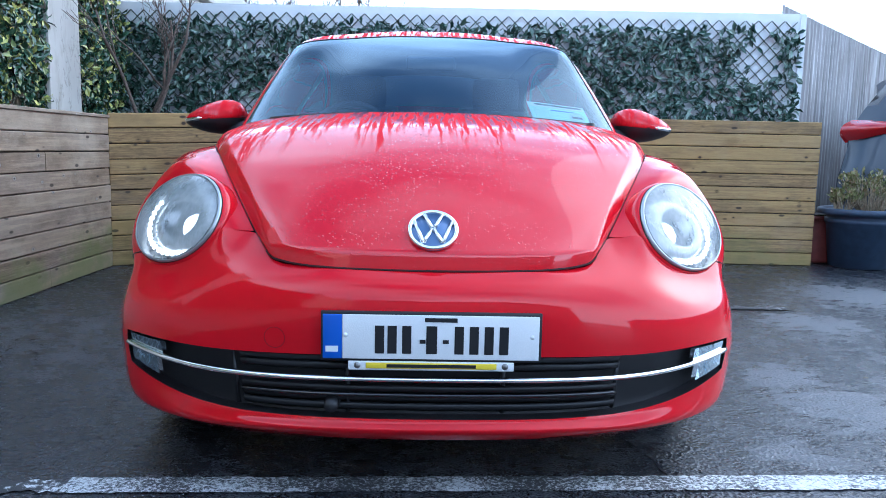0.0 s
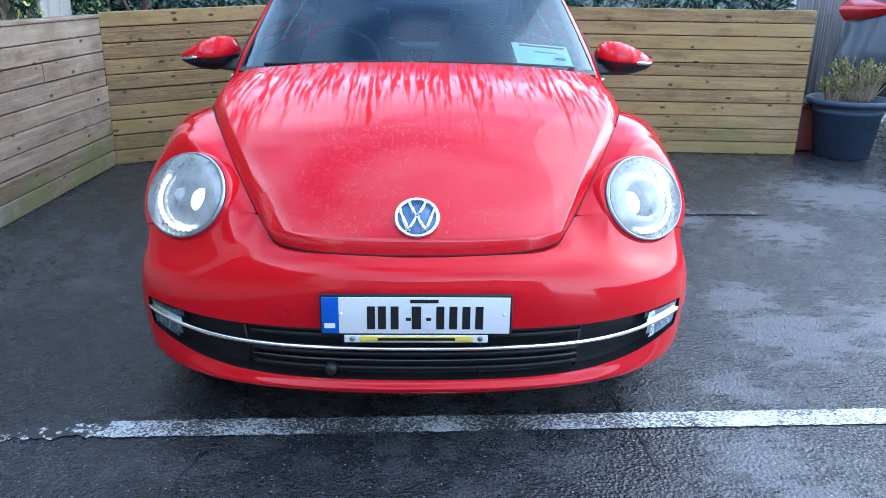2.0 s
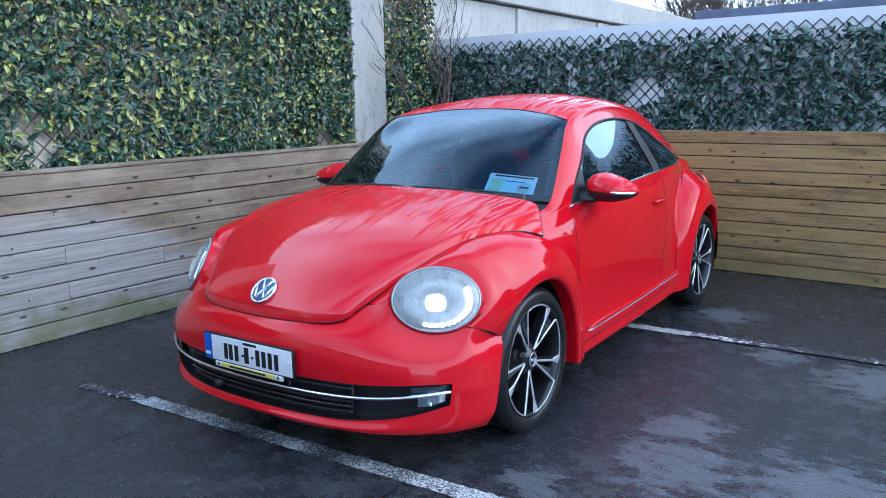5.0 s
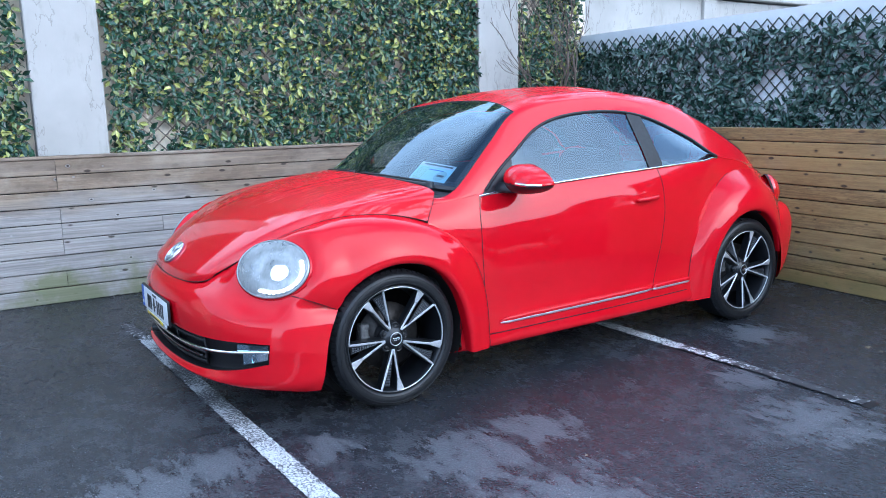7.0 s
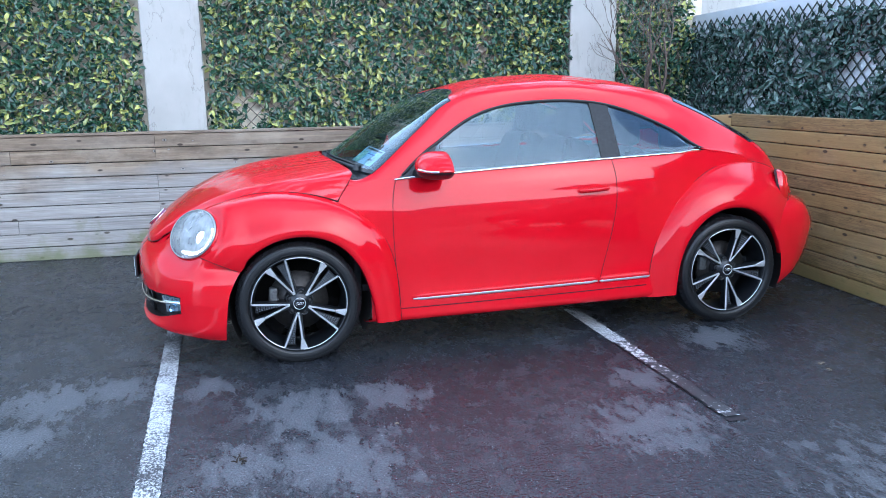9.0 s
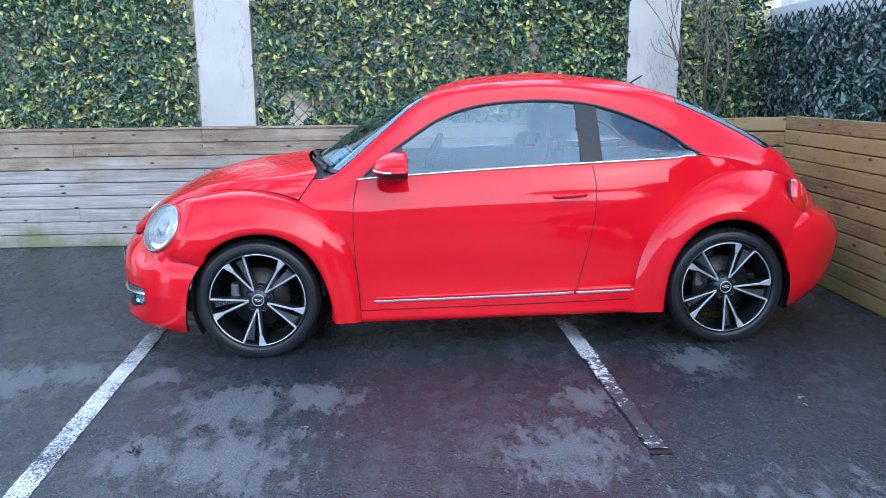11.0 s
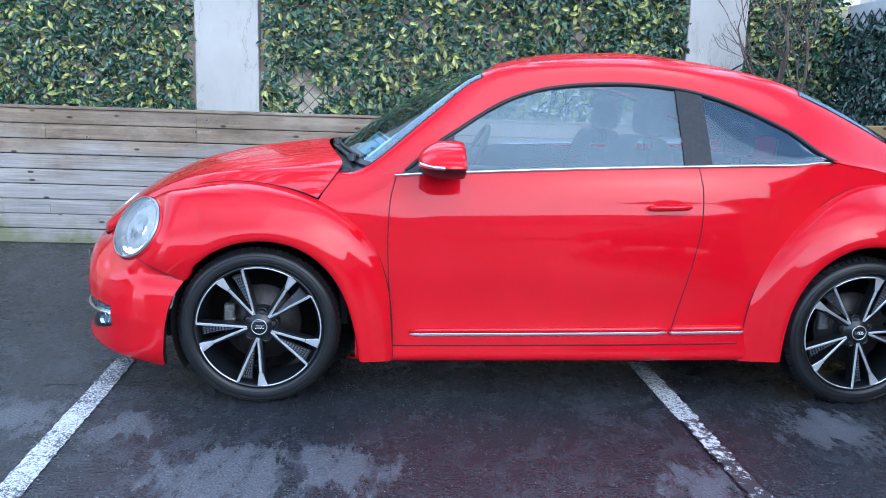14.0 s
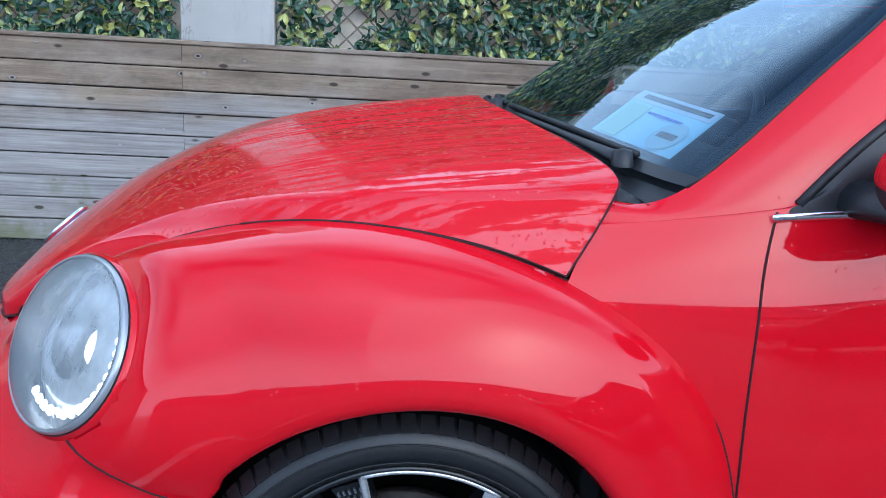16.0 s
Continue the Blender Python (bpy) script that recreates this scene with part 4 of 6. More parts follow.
S0, S2, S5, S7 = 1 * M, 3 * M, 6 * M, 7 * M     # screen foot, header, rear glass top, its foot


def is_side_window(i, j):
    return L["belt"] <= side_of(i) < L["window_top"] and S0 <= j < S7


def is_screen(i, j):
    return side_of(i) >= L["rail"] and S0 <= j < S2


def is_rear_glass(i, j):
    return side_of(i) >= L["rail"] and S5 <= j < S7


def is_cowl(i, j):
    return side_of(i) >= L["rail"] and j < S0


def is_roof(i, j):
    return side_of(i) >= L["rail"] and S2 <= j < S5


def is_tailgate(i, j):
    return side_of(i) >= L["rail"] and j >= S7


def in_arch(i, j):
    p = hull[i, j]
    return p[2] < 0.72 and (math.hypot(p[1] - 2.55, p[2] - 0.33) < 0.40 or math.hypot(p[1] - 0.01, p[2] - 0.33) < 0.40)


def is_body(i, j):
    if in_arch(i, j) and in_arch(i + 1, j + 1):
        return False
    return not (is_side_window(i, j) or side_of(i) >= L["rail"])


panel("body_side", grid_geo(hull, lambda i, j: is_body(i, j) and i < NL // 2, True), RED, "red door and quarter side panel")
panel("body_side", grid_geo(hull, lambda i, j: is_body(i, j) and i >= NL // 2, True), RED, "red door and quarter side panel")
panel("roof", grid_geo(hull, is_roof, True), RED_WET, "red roof streaked with rain")
panel("tailgate", grid_geo(hull, is_tailgate, True))
cowl = grid_geo(hull, is_cowl, True)
part("cowl", ([(x, y, z - 0.012) for x, y, z in cowl[0]], cowl[1]), PLASTIC, car, "black plastic cowl under the wipers")

windscreen = part("windscreen", grid_geo(hull, is_screen, True), SCREEN_GLASS, car, "tinted windscreen reflecting sky")
rear_window = part("rear_window", grid_geo(hull, is_rear_glass, True), SCREEN_GLASS, car)
for ob in (windscreen, rear_window):
    ob.visible_shadow = False


BP0, BP1 = int(4.72 * M), int(5.02 * M)          # the blacked-out pillar between door and quarter glass
for sgn in (1, -1):
    rows = np.arange(L["belt"], L["window_top"] + 1)
    if sgn < 0:
        rows = (NL - rows)[::-1]
    g = hull[rows]

    def pane(j0, j1):
        q = g[:, j0:j1 + 1].copy()
        q[..., 0] -= sgn * 0.006
        return grid_geo(q, None, True)

    w = part("door_window", pane(S0, BP0), GLASS, car, "tinted door glass")
    w.visible_shadow = False
    w = part("quarter_window", pane(BP1, S7), GLASS, car, "tinted rear quarter glass")
    w.visible_shadow = False
    part("window_pillar", grid_geo(g[:, BP0:BP1 + 1]), RUBBER, car, "black pillar trim")
    gm = hull[rows][:, S0:int(1.95 * M) + 1]
    part("mirror_triangle", grid_geo(gm), PLASTIC, car, "black mirror mount triangle")
    lo = hull[L["belt"] if sgn > 0 else NL - L["belt"], S0 - 1:S7]
    hi = hull[L["window_top"] if sgn > 0 else NL - L["window_top"], S0:S7 + 1]
    part("window_seal", tube([p - np.array((sgn * 0.002, 0, 0)) for p in hi], 0.009, 6), RUBBER, car, "black window seal")
    part("belt_trim", tube([p + np.array((sgn * 0.003, 0, -0.004)) for p in lo], 0.0105, 8, flat=0.55), CHROME, car, "thin chrome strip under the windows")
    edge = hull[L["rail"] if sgn > 0 else NL - L["rail"]]
    part("screen_seal", tube(edge[S0:S2 + 1], 0.0028, 6), RUBBER, car)
    part("screen_seal", tube(edge[S5:S7 + 1], 0.0035, 6), RUBBER, car)
for j in (S2, S5, S7):
    part("screen_seal", tube(hull[L["rail"]:NL - L["rail"] + 1, j], 0.003, 6), RUBBER, car)
frit = hull[L["rail"]:NL - L["rail"] + 1, S0:S0 + 2]
part("screen_edge", ([(x, y - 0.0015, z + 0.0015) for x, y, z in grid_geo(frit)[0]], grid_geo(frit)[1]), PLASTIC, car, "black ceramic edge of the windscreen")

# --- bonnet
BON = [
    # from the shut line (outer edge) to the centre, for each station from the nose to the screen
    [(0.428, -0.700, 0.630), (0.394, -0.742, 0.614), (0.33, -0.772, 0.606), (0.20, -0.795, 0.602), (0.0, -0.808, 0.600)],
    [(0.440, -0.690, 0.646), (0.407, -0.734, 0.641), (0.342, -0.766, 0.639), (0.205, -0.790, 0.637), (0.0, -0.803, 0.636)],
    [(0.470, -0.640, 0.672), (0.442, -0.668, 0.700), (0.387, -0.69, 0.704), (0.23, -0.725, 0.700), (0.0, -0.742, 0.700)],
    [(0.565, -0.470, 0.785), (0.530, -0.485, 0.820), (0.465, -0.503, 0.824), (0.28, -0.535, 0.843), (0.0, -0.550, 0.852)],
    [(0.655, -0.290, 0.868), (0.616, -0.295, 0.903), (0.545, -0.303, 0.908), (0.33, -0.320, 0.932), (0.0, -0.330, 0.942)],
    [(0.720, -0.060, 0.893), (0.680, -0.060, 0.936), (0.6, -0.063, 0.946), (0.37, -0.070, 0.978), (0.0, -0.075, 0.990)],
    [(0.770, 0.120, 0.872), (0.714, 0.115, 0.950), (0.64, 0.114, 0.967), (0.40, 0.110, 1.003), (0.0, 0.100, 1.016)],
    [(0.800, 0.2275, 0.840), (0.714, 0.324, 0.974), (0.64, 0.308, 0.988), (0.41, 0.262, 1.018), (0.0, 0.215, 1.030)],
]
bon = np.array(BON).transpose(1, 0, 2)
bon = np.concatenate([bon, (bon * np.array((-1, 1, 1)))[-2::-1]], 0)
bonnet_g = skin(bon, 12, 12)


def eased(g, sigma, first):
    """Fairs a grid along its first axis without shrinking it."""
    k = int(sigma * 3)
    wts = np.exp(-0.5 * (np.arange(-k, k + 1) / sigma) ** 2)
    wts /= wts.sum()

    def blur(a):
        ext = np.concatenate([2 * a[:1] - a[k:0:-1], a, 2 * a[-1:] - a[-2:-k - 2:-1]], 0)
        return sum(w * ext[i:i + len(a)] for i, w in enumerate(wts))

    a = g[:, first:]
    once = blur(a)
    out = g.copy()
    out[:, first:] = 2 * once - blur(once)
    return out


def eased_across(g, sigma, first):
    """Fairs a grid along its second axis, from a column on."""
    out = g.copy()
    out[:, first:] = eased(g[:, first:].transpose(1, 0, 2), sigma, 0).transpose(1, 0, 2)
    return out


bonnet_g = eased_across(bonnet_g, 9.0, 13)
bonnet_g[11:-11] = eased(bonnet_g[11:-11], 8.0, 0)
panel("bonnet", grid_geo(bonnet_g), RED_WET, "red bonnet streaked with rain")
for r in (0, -1):
    part("bonnet_gap", tube(bonnet_g[r], 0.0016, 6), SEAM, car)
part("bonnet_gap", tube([p + np.array((0, 0.0, -0.003)) for p in bonnet_g[:, 0]], 0.0026, 6), SEAM, car)
part("bonnet_gap", tube(bonnet_g[:12 + 1, -1], 0.0018, 6), SEAM, car)
part("bonnet_gap", tube(bonnet_g[-13:, -1], 0.0018, 6), SEAM, car)

# --- front wings: from the wheel-arch lip out to the shut line, swept round the wheel
WING = [
    [(0.850, 0.402, 0.188), (0.893, 0.402, 0.188), (0.897, 0.470, 0.186), (0.89, 0.51, 0.185), (0.868, 0.538, 0.184)],
    [(0.850, 0.372, 0.36), (0.900, 0.372, 0.36), (0.903, 0.450, 0.375), (0.89, 0.495, 0.385), (0.862, 0.530, 0.39)],
    [(0.850, 0.300, 0.535), (0.905, 0.300, 0.535), (0.905, 0.395, 0.585), (0.885, 0.445, 0.605), (0.850, 0.482, 0.615)],
    [(0.850, 0.175, 0.645), (0.908, 0.175, 0.645), (0.900, 0.265, 0.730), (0.865, 0.325, 0.755), (0.818, 0.372, 0.750)],
    [(0.850, 0.020, 0.678), (0.908, 0.020, 0.678), (0.888, 0.075, 0.795), (0.848, 0.13, 0.838), (0.786, 0.180, 0.853)],
    [(0.850, -0.130, 0.652), (0.903, -0.130, 0.652), (0.872, -0.125, 0.795), (0.81, -0.1, 0.86), (0.722, -0.055, 0.891)],
    [(0.850, -0.245, 0.575), (0.890, -0.245, 0.575), (0.838, -0.310, 0.745), (0.770, -0.321, 0.837), (0.657, -0.288, 0.867)],
    [(0.850, -0.262, 0.535), (0.884, -0.272, 0.535), (0.805, -0.440, 0.680), (0.708, -0.491, 0.777), (0.567, -0.470, 0.784)],
    [(0.850, -0.280, 0.510), (0.874, -0.293, 0.510), (0.760, -0.535, 0.610), (0.636, -0.603, 0.656), (0.472, -0.640, 0.671)],
]
WING = np.array(WING)
wing_g = skin(WING, 12, 12)
wing_g = eased(wing_g, 9.0, 12)
HL = Vector((0.708, -0.512, 0.690))
HL_AX = Vector((0.55, -0.69, 0.47)).normalized()
HL_U = Vector((0, 0, 1)).cross(HL_AX).normalized()
HL_V = HL_AX.cross(HL_U)


def seat_lamp(g, hold):
    """Draws a panel flush with the headlight's rim round the lamp; hold: a share by vertex to leave as it is."""
    out = g.copy()
    for idx in np.ndindex(g.shape[:2]):
        p = Vector(g[idx])
        side = -1.0 if p.x < 0 else 1.0
        d = Vector((p.x * side, p.y, p.z)) - HL
        rho = math.hypot(d.dot(HL_U) / 0.180, d.dot(HL_V) / 0.136)
        depth = d.dot(HL_AX)
        if rho < 1.9 and abs(depth) < 0.12:
            u = min(1.0, max(0.0, (rho - 1.0) / 0.9))
            w = (1 - u * u * (3 - 2 * u)) * (1 - hold(idx, p))
            q = HL_AX * ((-0.004 - depth) * w)
            out[idx] = (p.x + side * q.x, p.y + q.y, p.z + q.z)
    return out


wing_g = seat_lamp(wing_g, lambda idx, p: max(0.0, 1 - (wing_g.shape[1] - 1 - idx[1]) / 9.0, 1 - idx[1] / 10.0))


def off_lamp(p):
    d = Vector(p) - HL
    return (d.dot(HL_U) / 0.172) ** 2 + (d.dot(HL_V) / 0.129) ** 2 > 1 or abs(d.dot(HL_AX)) > 0.10


def wing_keep(i, j):
    return off_lamp(wing_g[i, j]) and off_lamp(wing_g[i + 1, j + 1])


wing = grid_geo(wing_g, wing_keep, True)
panel("front_wing", wing, RED, "bulging red front wing")
panel("front_wing", mirror(wing), RED, "bulging red front wing")

# --- front bumper: control lines wrapping from the centre round to the wheel arch
BUMP = [
    # top edge, brow, face, grille top, grille foot, lip, underside
    [(0.0, -0.802, 0.598), (0.0, -0.852, 0.555), (0.0, -0.862, 0.47), (0.0, -0.852, 0.395), (0.0, -0.845, 0.232), (0.0, -0.858, 0.205), (0.0, -0.815, 0.168)],
    [(0.25, -0.787, 0.601), (0.25, -0.838, 0.557), (0.26, -0.850, 0.47), (0.26, -0.842, 0.393), (0.26, -0.832, 0.232), (0.26, -0.845, 0.203), (0.26, -0.80, 0.168)],
    [(0.408, -0.726, 0.610), (0.46, -0.765, 0.560), (0.48, -0.790, 0.47), (0.48, -0.785, 0.389), (0.47, -0.775, 0.232), (0.47, -0.790, 0.200), (0.46, -0.745, 0.165)],
    [(0.475, -0.640, 0.668), (0.580, -0.683, 0.572), (0.645, -0.700, 0.47), (0.645, -0.700, 0.390), (0.625, -0.690, 0.250), (0.620, -0.705, 0.195), (0.600, -0.665, 0.160)],
    [(0.636, -0.601, 0.654), (0.701, -0.597, 0.567), (0.755, -0.600, 0.47), (0.760, -0.602, 0.394), (0.745, -0.605, 0.280), (0.730, -0.610, 0.195), (0.710, -0.570, 0.158)],
    [(0.762, -0.533, 0.608), (0.805, -0.519, 0.558), (0.843, -0.517, 0.47), (0.845, -0.522, 0.385), (0.838, -0.527, 0.315), (0.820, -0.527, 0.200), (0.790, -0.495, 0.155)],
    [(0.835, -0.420, 0.556), (0.867, -0.412, 0.520), (0.892, -0.412, 0.45), (0.894, -0.417, 0.375), (0.890, -0.422, 0.305), (0.874, -0.430, 0.205), (0.835, -0.420, 0.150)],
    [(0.876, -0.290, 0.508), (0.896, -0.315, 0.47), (0.905, -0.345, 0.41), (0.906, -0.358, 0.355), (0.904, -0.366, 0.300), (0.892, -0.376, 0.215), (0.855, -0.380, 0.150)],
]
bmp = np.array(BUMP)
swell = np.array((0.0, 0.0, 0.35, 0.8, 1.0, 0.9, 0.35, 0.0))[:, None] * np.array((0.0, 0.30, 0.8, 1.0, 1.0, 1.0, 0.6))[None, :]
bmp[..., 0] += 0.016 * swell                        # fuller corners
bmp[..., 1] -= 0.040 * swell
bmp = np.concatenate([(bmp * np.array((-1, 1, 1)))[:0:-1], bmp], 0)
MB = 10
bumper_g = skin(bmp, MB, MB)
share = np.clip(np.arange(bumper_g.shape[1]) / 12.0, 0, 1)[None, :, None]
bumper_g = bumper_g * (1 - share) + eased(bumper_g, 7.0, 0) * share
bumper_g[:, :3 * MB + 1] = eased(bumper_g[:, :3 * MB + 1].transpose(1, 0, 2), 6.0, 0).transpose(1, 0, 2)
NB = bumper_g.shape[0] - 1
bumper_g = seat_lamp(bumper_g, lambda idx, p: max(min(1.0, max(0.0, (0.56 - abs(p.x)) / 0.08)), min(1.0, max(0.0, (abs(p.x) - 0.84) / 0.03)), min(1.0, max(0.0, (0.50 - p.z) / 0.06))))
GE = 2 * MB + 4              # where the opening ends, counted from the arch


def in_grille(i, j):
    return 3 * MB <= j < 4 * MB and GE <= i < NB - GE


def bumper_keep(i, j):
    if in_grille(i, j):
        return False
    p = bumper_g[i, j]
    q = Vector((abs(p[0]), p[1], p[2]))
    return off_lamp(q)


bumper = panel("front_bumper", grid_geo(bumper_g, bumper_keep, True), RED, "red front bumper")

for k in (0, NB):
    sg = -1 if k == 0 else 1
    lip = np.array([[tuple(p), (p[0] - sg * 0.05, p[1] - 0.004, p[2])] for p in bumper_g[k]])
    part("arch_return", grid_geo(lip, None, True), PLASTIC, car)

# tree of all painted panels, to lay seams on
gv, gf = join(*shell_geo)
TREE = BVHTree.FromPolygons([Vector(p) for p in gv], gf)


def on_side(y, z, lift=0.0, sgn=1):
    hit = TREE.ray_cast(Vector((sgn * 2.0, y, z)), Vector((-sgn, 0, 0)))
    p = hit[0] if hit[0] else Vector((sgn * 0.86, y, z))
    return p + Vector((sgn * lift, 0, 0))


def on_front(x, z, lift=0.0):
    hit = TREE.ray_cast(Vector((x, -3.0, z)), Vector((0, 1, 0)))
    p = hit[0] if hit[0] else Vector((x, -0.85, z))
    return p + Vector((0, -lift, 0))


# --- rear wings
RWING = [
    [(0.850, 2.185, 0.20), (0.893, 2.185, 0.20), (0.893, 2.10, 0.195), (0.866, 2.010, 0.190)],
    [(0.850, 2.195, 0.36), (0.900, 2.195, 0.36), (0.898, 2.115, 0.37), (0.858, 2.030, 0.38)],
    [(0.850, 2.235, 0.50), (0.905, 2.235, 0.50), (0.902, 2.155, 0.54), (0.846, 2.085, 0.56)],
    [(0.850, 2.340, 0.637), (0.910, 2.340, 0.637), (0.902, 2.255, 0.70), (0.824, 2.205, 0.735)],
    [(0.850, 2.500, 0.700), (0.912, 2.500, 0.700), (0.895, 2.450, 0.815), (0.758, 2.400, 0.885)],
    [(0.850, 2.660, 0.678), (0.910, 2.660, 0.678), (0.885, 2.665, 0.815), (0.716, 2.615, 0.950)],
    [(0.850, 2.785, 0.595), (0.900, 2.785, 0.595), (0.845, 2.855, 0.755), (0.680, 2.840, 0.932)],
    [(0.850, 2.850, 0.500), (0.888, 2.850, 0.500), (0.800, 2.985, 0.660), (0.625, 3.060, 0.845)],
    [(0.850, 2.885, 0.400), (0.880, 2.885, 0.400), (0.760, 3.080, 0.560), (0.560, 3.200, 0.690)],
]
rw_g = eased(skin(np.array(RWING), 12, 12), 8.0, 12)
rw = grid_geo(rw_g)
panel("rear_wing", rw, RED, "bulging red rear wing")
panel("rear_wing", mirror(rw), RED, "bulging red rear wing")

RB = [
    [(0.0, 3.27, 0.70), (0.0, 3.37, 0.67), (0.0, 3.42, 0.58), (0.0, 3.42, 0.43), (0.0, 3.36, 0.28), (0.0, 3.2, 0.20)],
    [(0.38, 3.24, 0.70), (0.38, 3.33, 0.67), (0.40, 3.385, 0.58), (0.40, 3.38, 0.43), (0.40, 3.33, 0.28), (0.40, 3.2, 0.20)],
    [(0.60, 3.15, 0.715), (0.64, 3.21, 0.675), (0.68, 3.25, 0.58), (0.68, 3.245, 0.43), (0.67, 3.19, 0.28), (0.66, 3.1, 0.20)],
    [(0.765, 3.01, 0.712), (0.80, 3.06, 0.672), (0.822, 3.09, 0.58), (0.822, 3.085, 0.43), (0.810, 3.05, 0.28), (0.78, 3.0, 0.20)],
    [(0.876, 2.80, 0.622), (0.894, 2.812, 0.575), (0.899, 2.856, 0.48), (0.896, 2.885, 0.36), (0.884, 2.892, 0.26), (0.85, 2.90, 0.20)],
]
rb = np.array(RB)
rb = np.concatenate([(rb * np.array((-1, 1, 1)))[:0:-1], rb], 0)
panel("rear_bumper", grid_geo(skin(rb, 10, 8)), RED, "red rear bumper")
part("bumper_seam", tube([Vector((0.767, 3.01, 0.713)), Vector((0.830, 2.905, 0.672)), Vector((0.878, 2.80, 0.623))], 0.003, 6), SEAM, car)
part("bumper_seam", tube([Vector((-0.767, 3.01, 0.713)), Vector((-0.830, 2.905, 0.672)), Vector((-0.878, 2.80, 0.623))], 0.003, 6), SEAM, car)

gv, gf = join(*shell_geo)
TREE = BVHTree.FromPolygons([Vector(p) for p in gv], gf)

# --- seams
for sgn in (1, -1):
    door_f = [(0.545, 0.945), (0.522, 0.86), (0.513, 0.76), (0.513, 0.62), (0.520, 0.49), (0.530, 0.35), (0.540, 0.20)]
    door_r = [(1.790, 1.004), (1.806, 0.90), (1.803, 0.76), (1.78, 0.63), (1.745, 0.48), (1.70, 0.30)]
    for nm, pts in (("door_seam", door_f), ("door_seam", door_r)):
        line = [on_side(p[0], p[1], 0.0, sgn) for p in fine(np.array(pts), 8)]
        part(nm, tube(line, 0.0022, 6), SEAM, car)
    wline = [Vector((sgn * p[0], p[1], p[2])) for p in wing_g[:, -1]]
    part("wing_seam", tube(wline[:6 * 12], 0.0022, 6), SEAM, car)
    rline = [Vector((sgn * p[0], p[1], p[2])) for p in rw_g[:6 * 12 + 8, -1]]
    part("wing_seam", tube(rline, 0.0020, 6), SEAM, car)
    part("bumper_seam", tube([Vector((sgn * p[0], p[1], p[2])) for p in wing_g[-1, 12:24]], 0.0018, 6), SEAM, car)
    line = [on_side(y, z, 0.0, sgn) for y, z in fine(np.array([(0.54, 0.245), (0.9, 0.25), (1.4, 0.257), (2.0, 0.268)]), 8)]
    part("sill_seam", tube(line, 0.003, 6), SEAM, car)
    for y0, y1 in ((0.605, 1.688), (1.700, 2.02)):
        n = 24
        line = [on_side(y0 + (y1 - y0) * k / n, 0.295 + 0.018 * (y0 + (y1 - y0) * k / n - 0.6), 0.006, sgn) for k in range(n + 1)]
        rr = [0.004] + [0.0135] * (n - 1) + [0.006]
        part("sill_trim", tube(line, rr, 8, flat=0.7), ALLOY, car, "bright metal strip along the sill")
        part("sill_moulding", tube([p + Vector((-sgn * 0.006, 0, 0.006)) for p in line], [0.012] + [0.027] * (n - 1) + [0.012], 10, flat=0.5), RED, car)
    # door handle: a shallow dished pad and a pull
    yh, zh = 1.662, 0.838
    pad = on_side(yh, zh, 0.0, sgn)
    v, f = lathe([(0.0, 0.004), (0.055, 0.003), (0.072, 0.0)], 28, "x")
    part("handle_recess", ([(pad.x + sgn * (h - 0.002), yh + a * 0.95, zh + b * 0.62) for h, a, b in v], f), RED, car)
    handle = [on_side(yh - 0.09 + 0.18 * k / 12, zh - 0.002 + 0.008 * k / 12, 0.012 + 0.014 * math.sin(math.pi * k / 12), sgn) for k in range(13)]
    part("door_handle", tube(handle, [0.008] + [0.0135] * 11 + [0.008], 10, flat=0.8), RED, car, "body coloured door handle")

# --- grille insert
grille = part("grille", grid_geo(np.array([[(p[0] * 0.99, p[1] + 0.055, p[2]) for p in row[3 * MB - 1:4 * MB + 2]] for row in bumper_g[GE - 2:NB - GE + 3]]), None, True), PLASTIC, car, "black lower grille")
top_e, low_e = bumper_g[GE:NB - GE + 1, 3 * MB], bumper_g[GE:NB - GE + 1, 4 * MB]
for e, up in ((top_e, 1), (low_e, -1)):
    g = np.array([[tuple(p), (p[0] * 0.985, p[1] + 0.06, p[2] + up * 0.004)] for p in e])
    part("grille_return", grid_geo(g, None, up > 0), PLASTIC, grille)
for k in (GE, NB - GE):
    g = np.array([[tuple(p), (p[0] * 0.97, p[1] + 0.06, p[2])] for p in bumper_g[k, 3 * MB:4 * MB + 1]])
    part("grille_return", grid_geo(g, None, k < NB // 2), PLASTIC, grille)


def across(frac, inset, x0=-1.0, x1=1.0):
    """A line across the grille at a share of its height, set back from the bumper's face."""
    out = []
    for a, b in zip(top_e, low_e):
        if x0 <= a[0] <= x1:
            p = a * (1 - frac) + b * frac
            out.append((p[0], p[1] + inset, p[2]))
    return out


part("grille_trim", tube(across(0.36, -0.002), 0.0075, 8, flat=0.8), CHROME, grille, "thin chrome bar across the grille")
for fr in (0.10, 0.22, 0.58, 0.72, 0.86):
    part("slat", tube(across(fr, 0.030, -0.50, 0.50), 0.0075, 6, flat=2.0), PLASTIC, grille)
part("slat", tube(across(0.64, 0.012, -0.49, 0.49), 0.006, 6), GLOSSBLACK, grille)
for s in (-1, 1):
    for x in (0.20, 0.5):
        a = Vector(across(0.05, 0.03, s * x - 0.02, s * x + 0.02)[0])
        b = Vector(across(0.95, 0.03, s * x - 0.02, s * x + 0.02)[0])
        part("upright", tube([a, b], 0.006, 6), PLASTIC, grille)
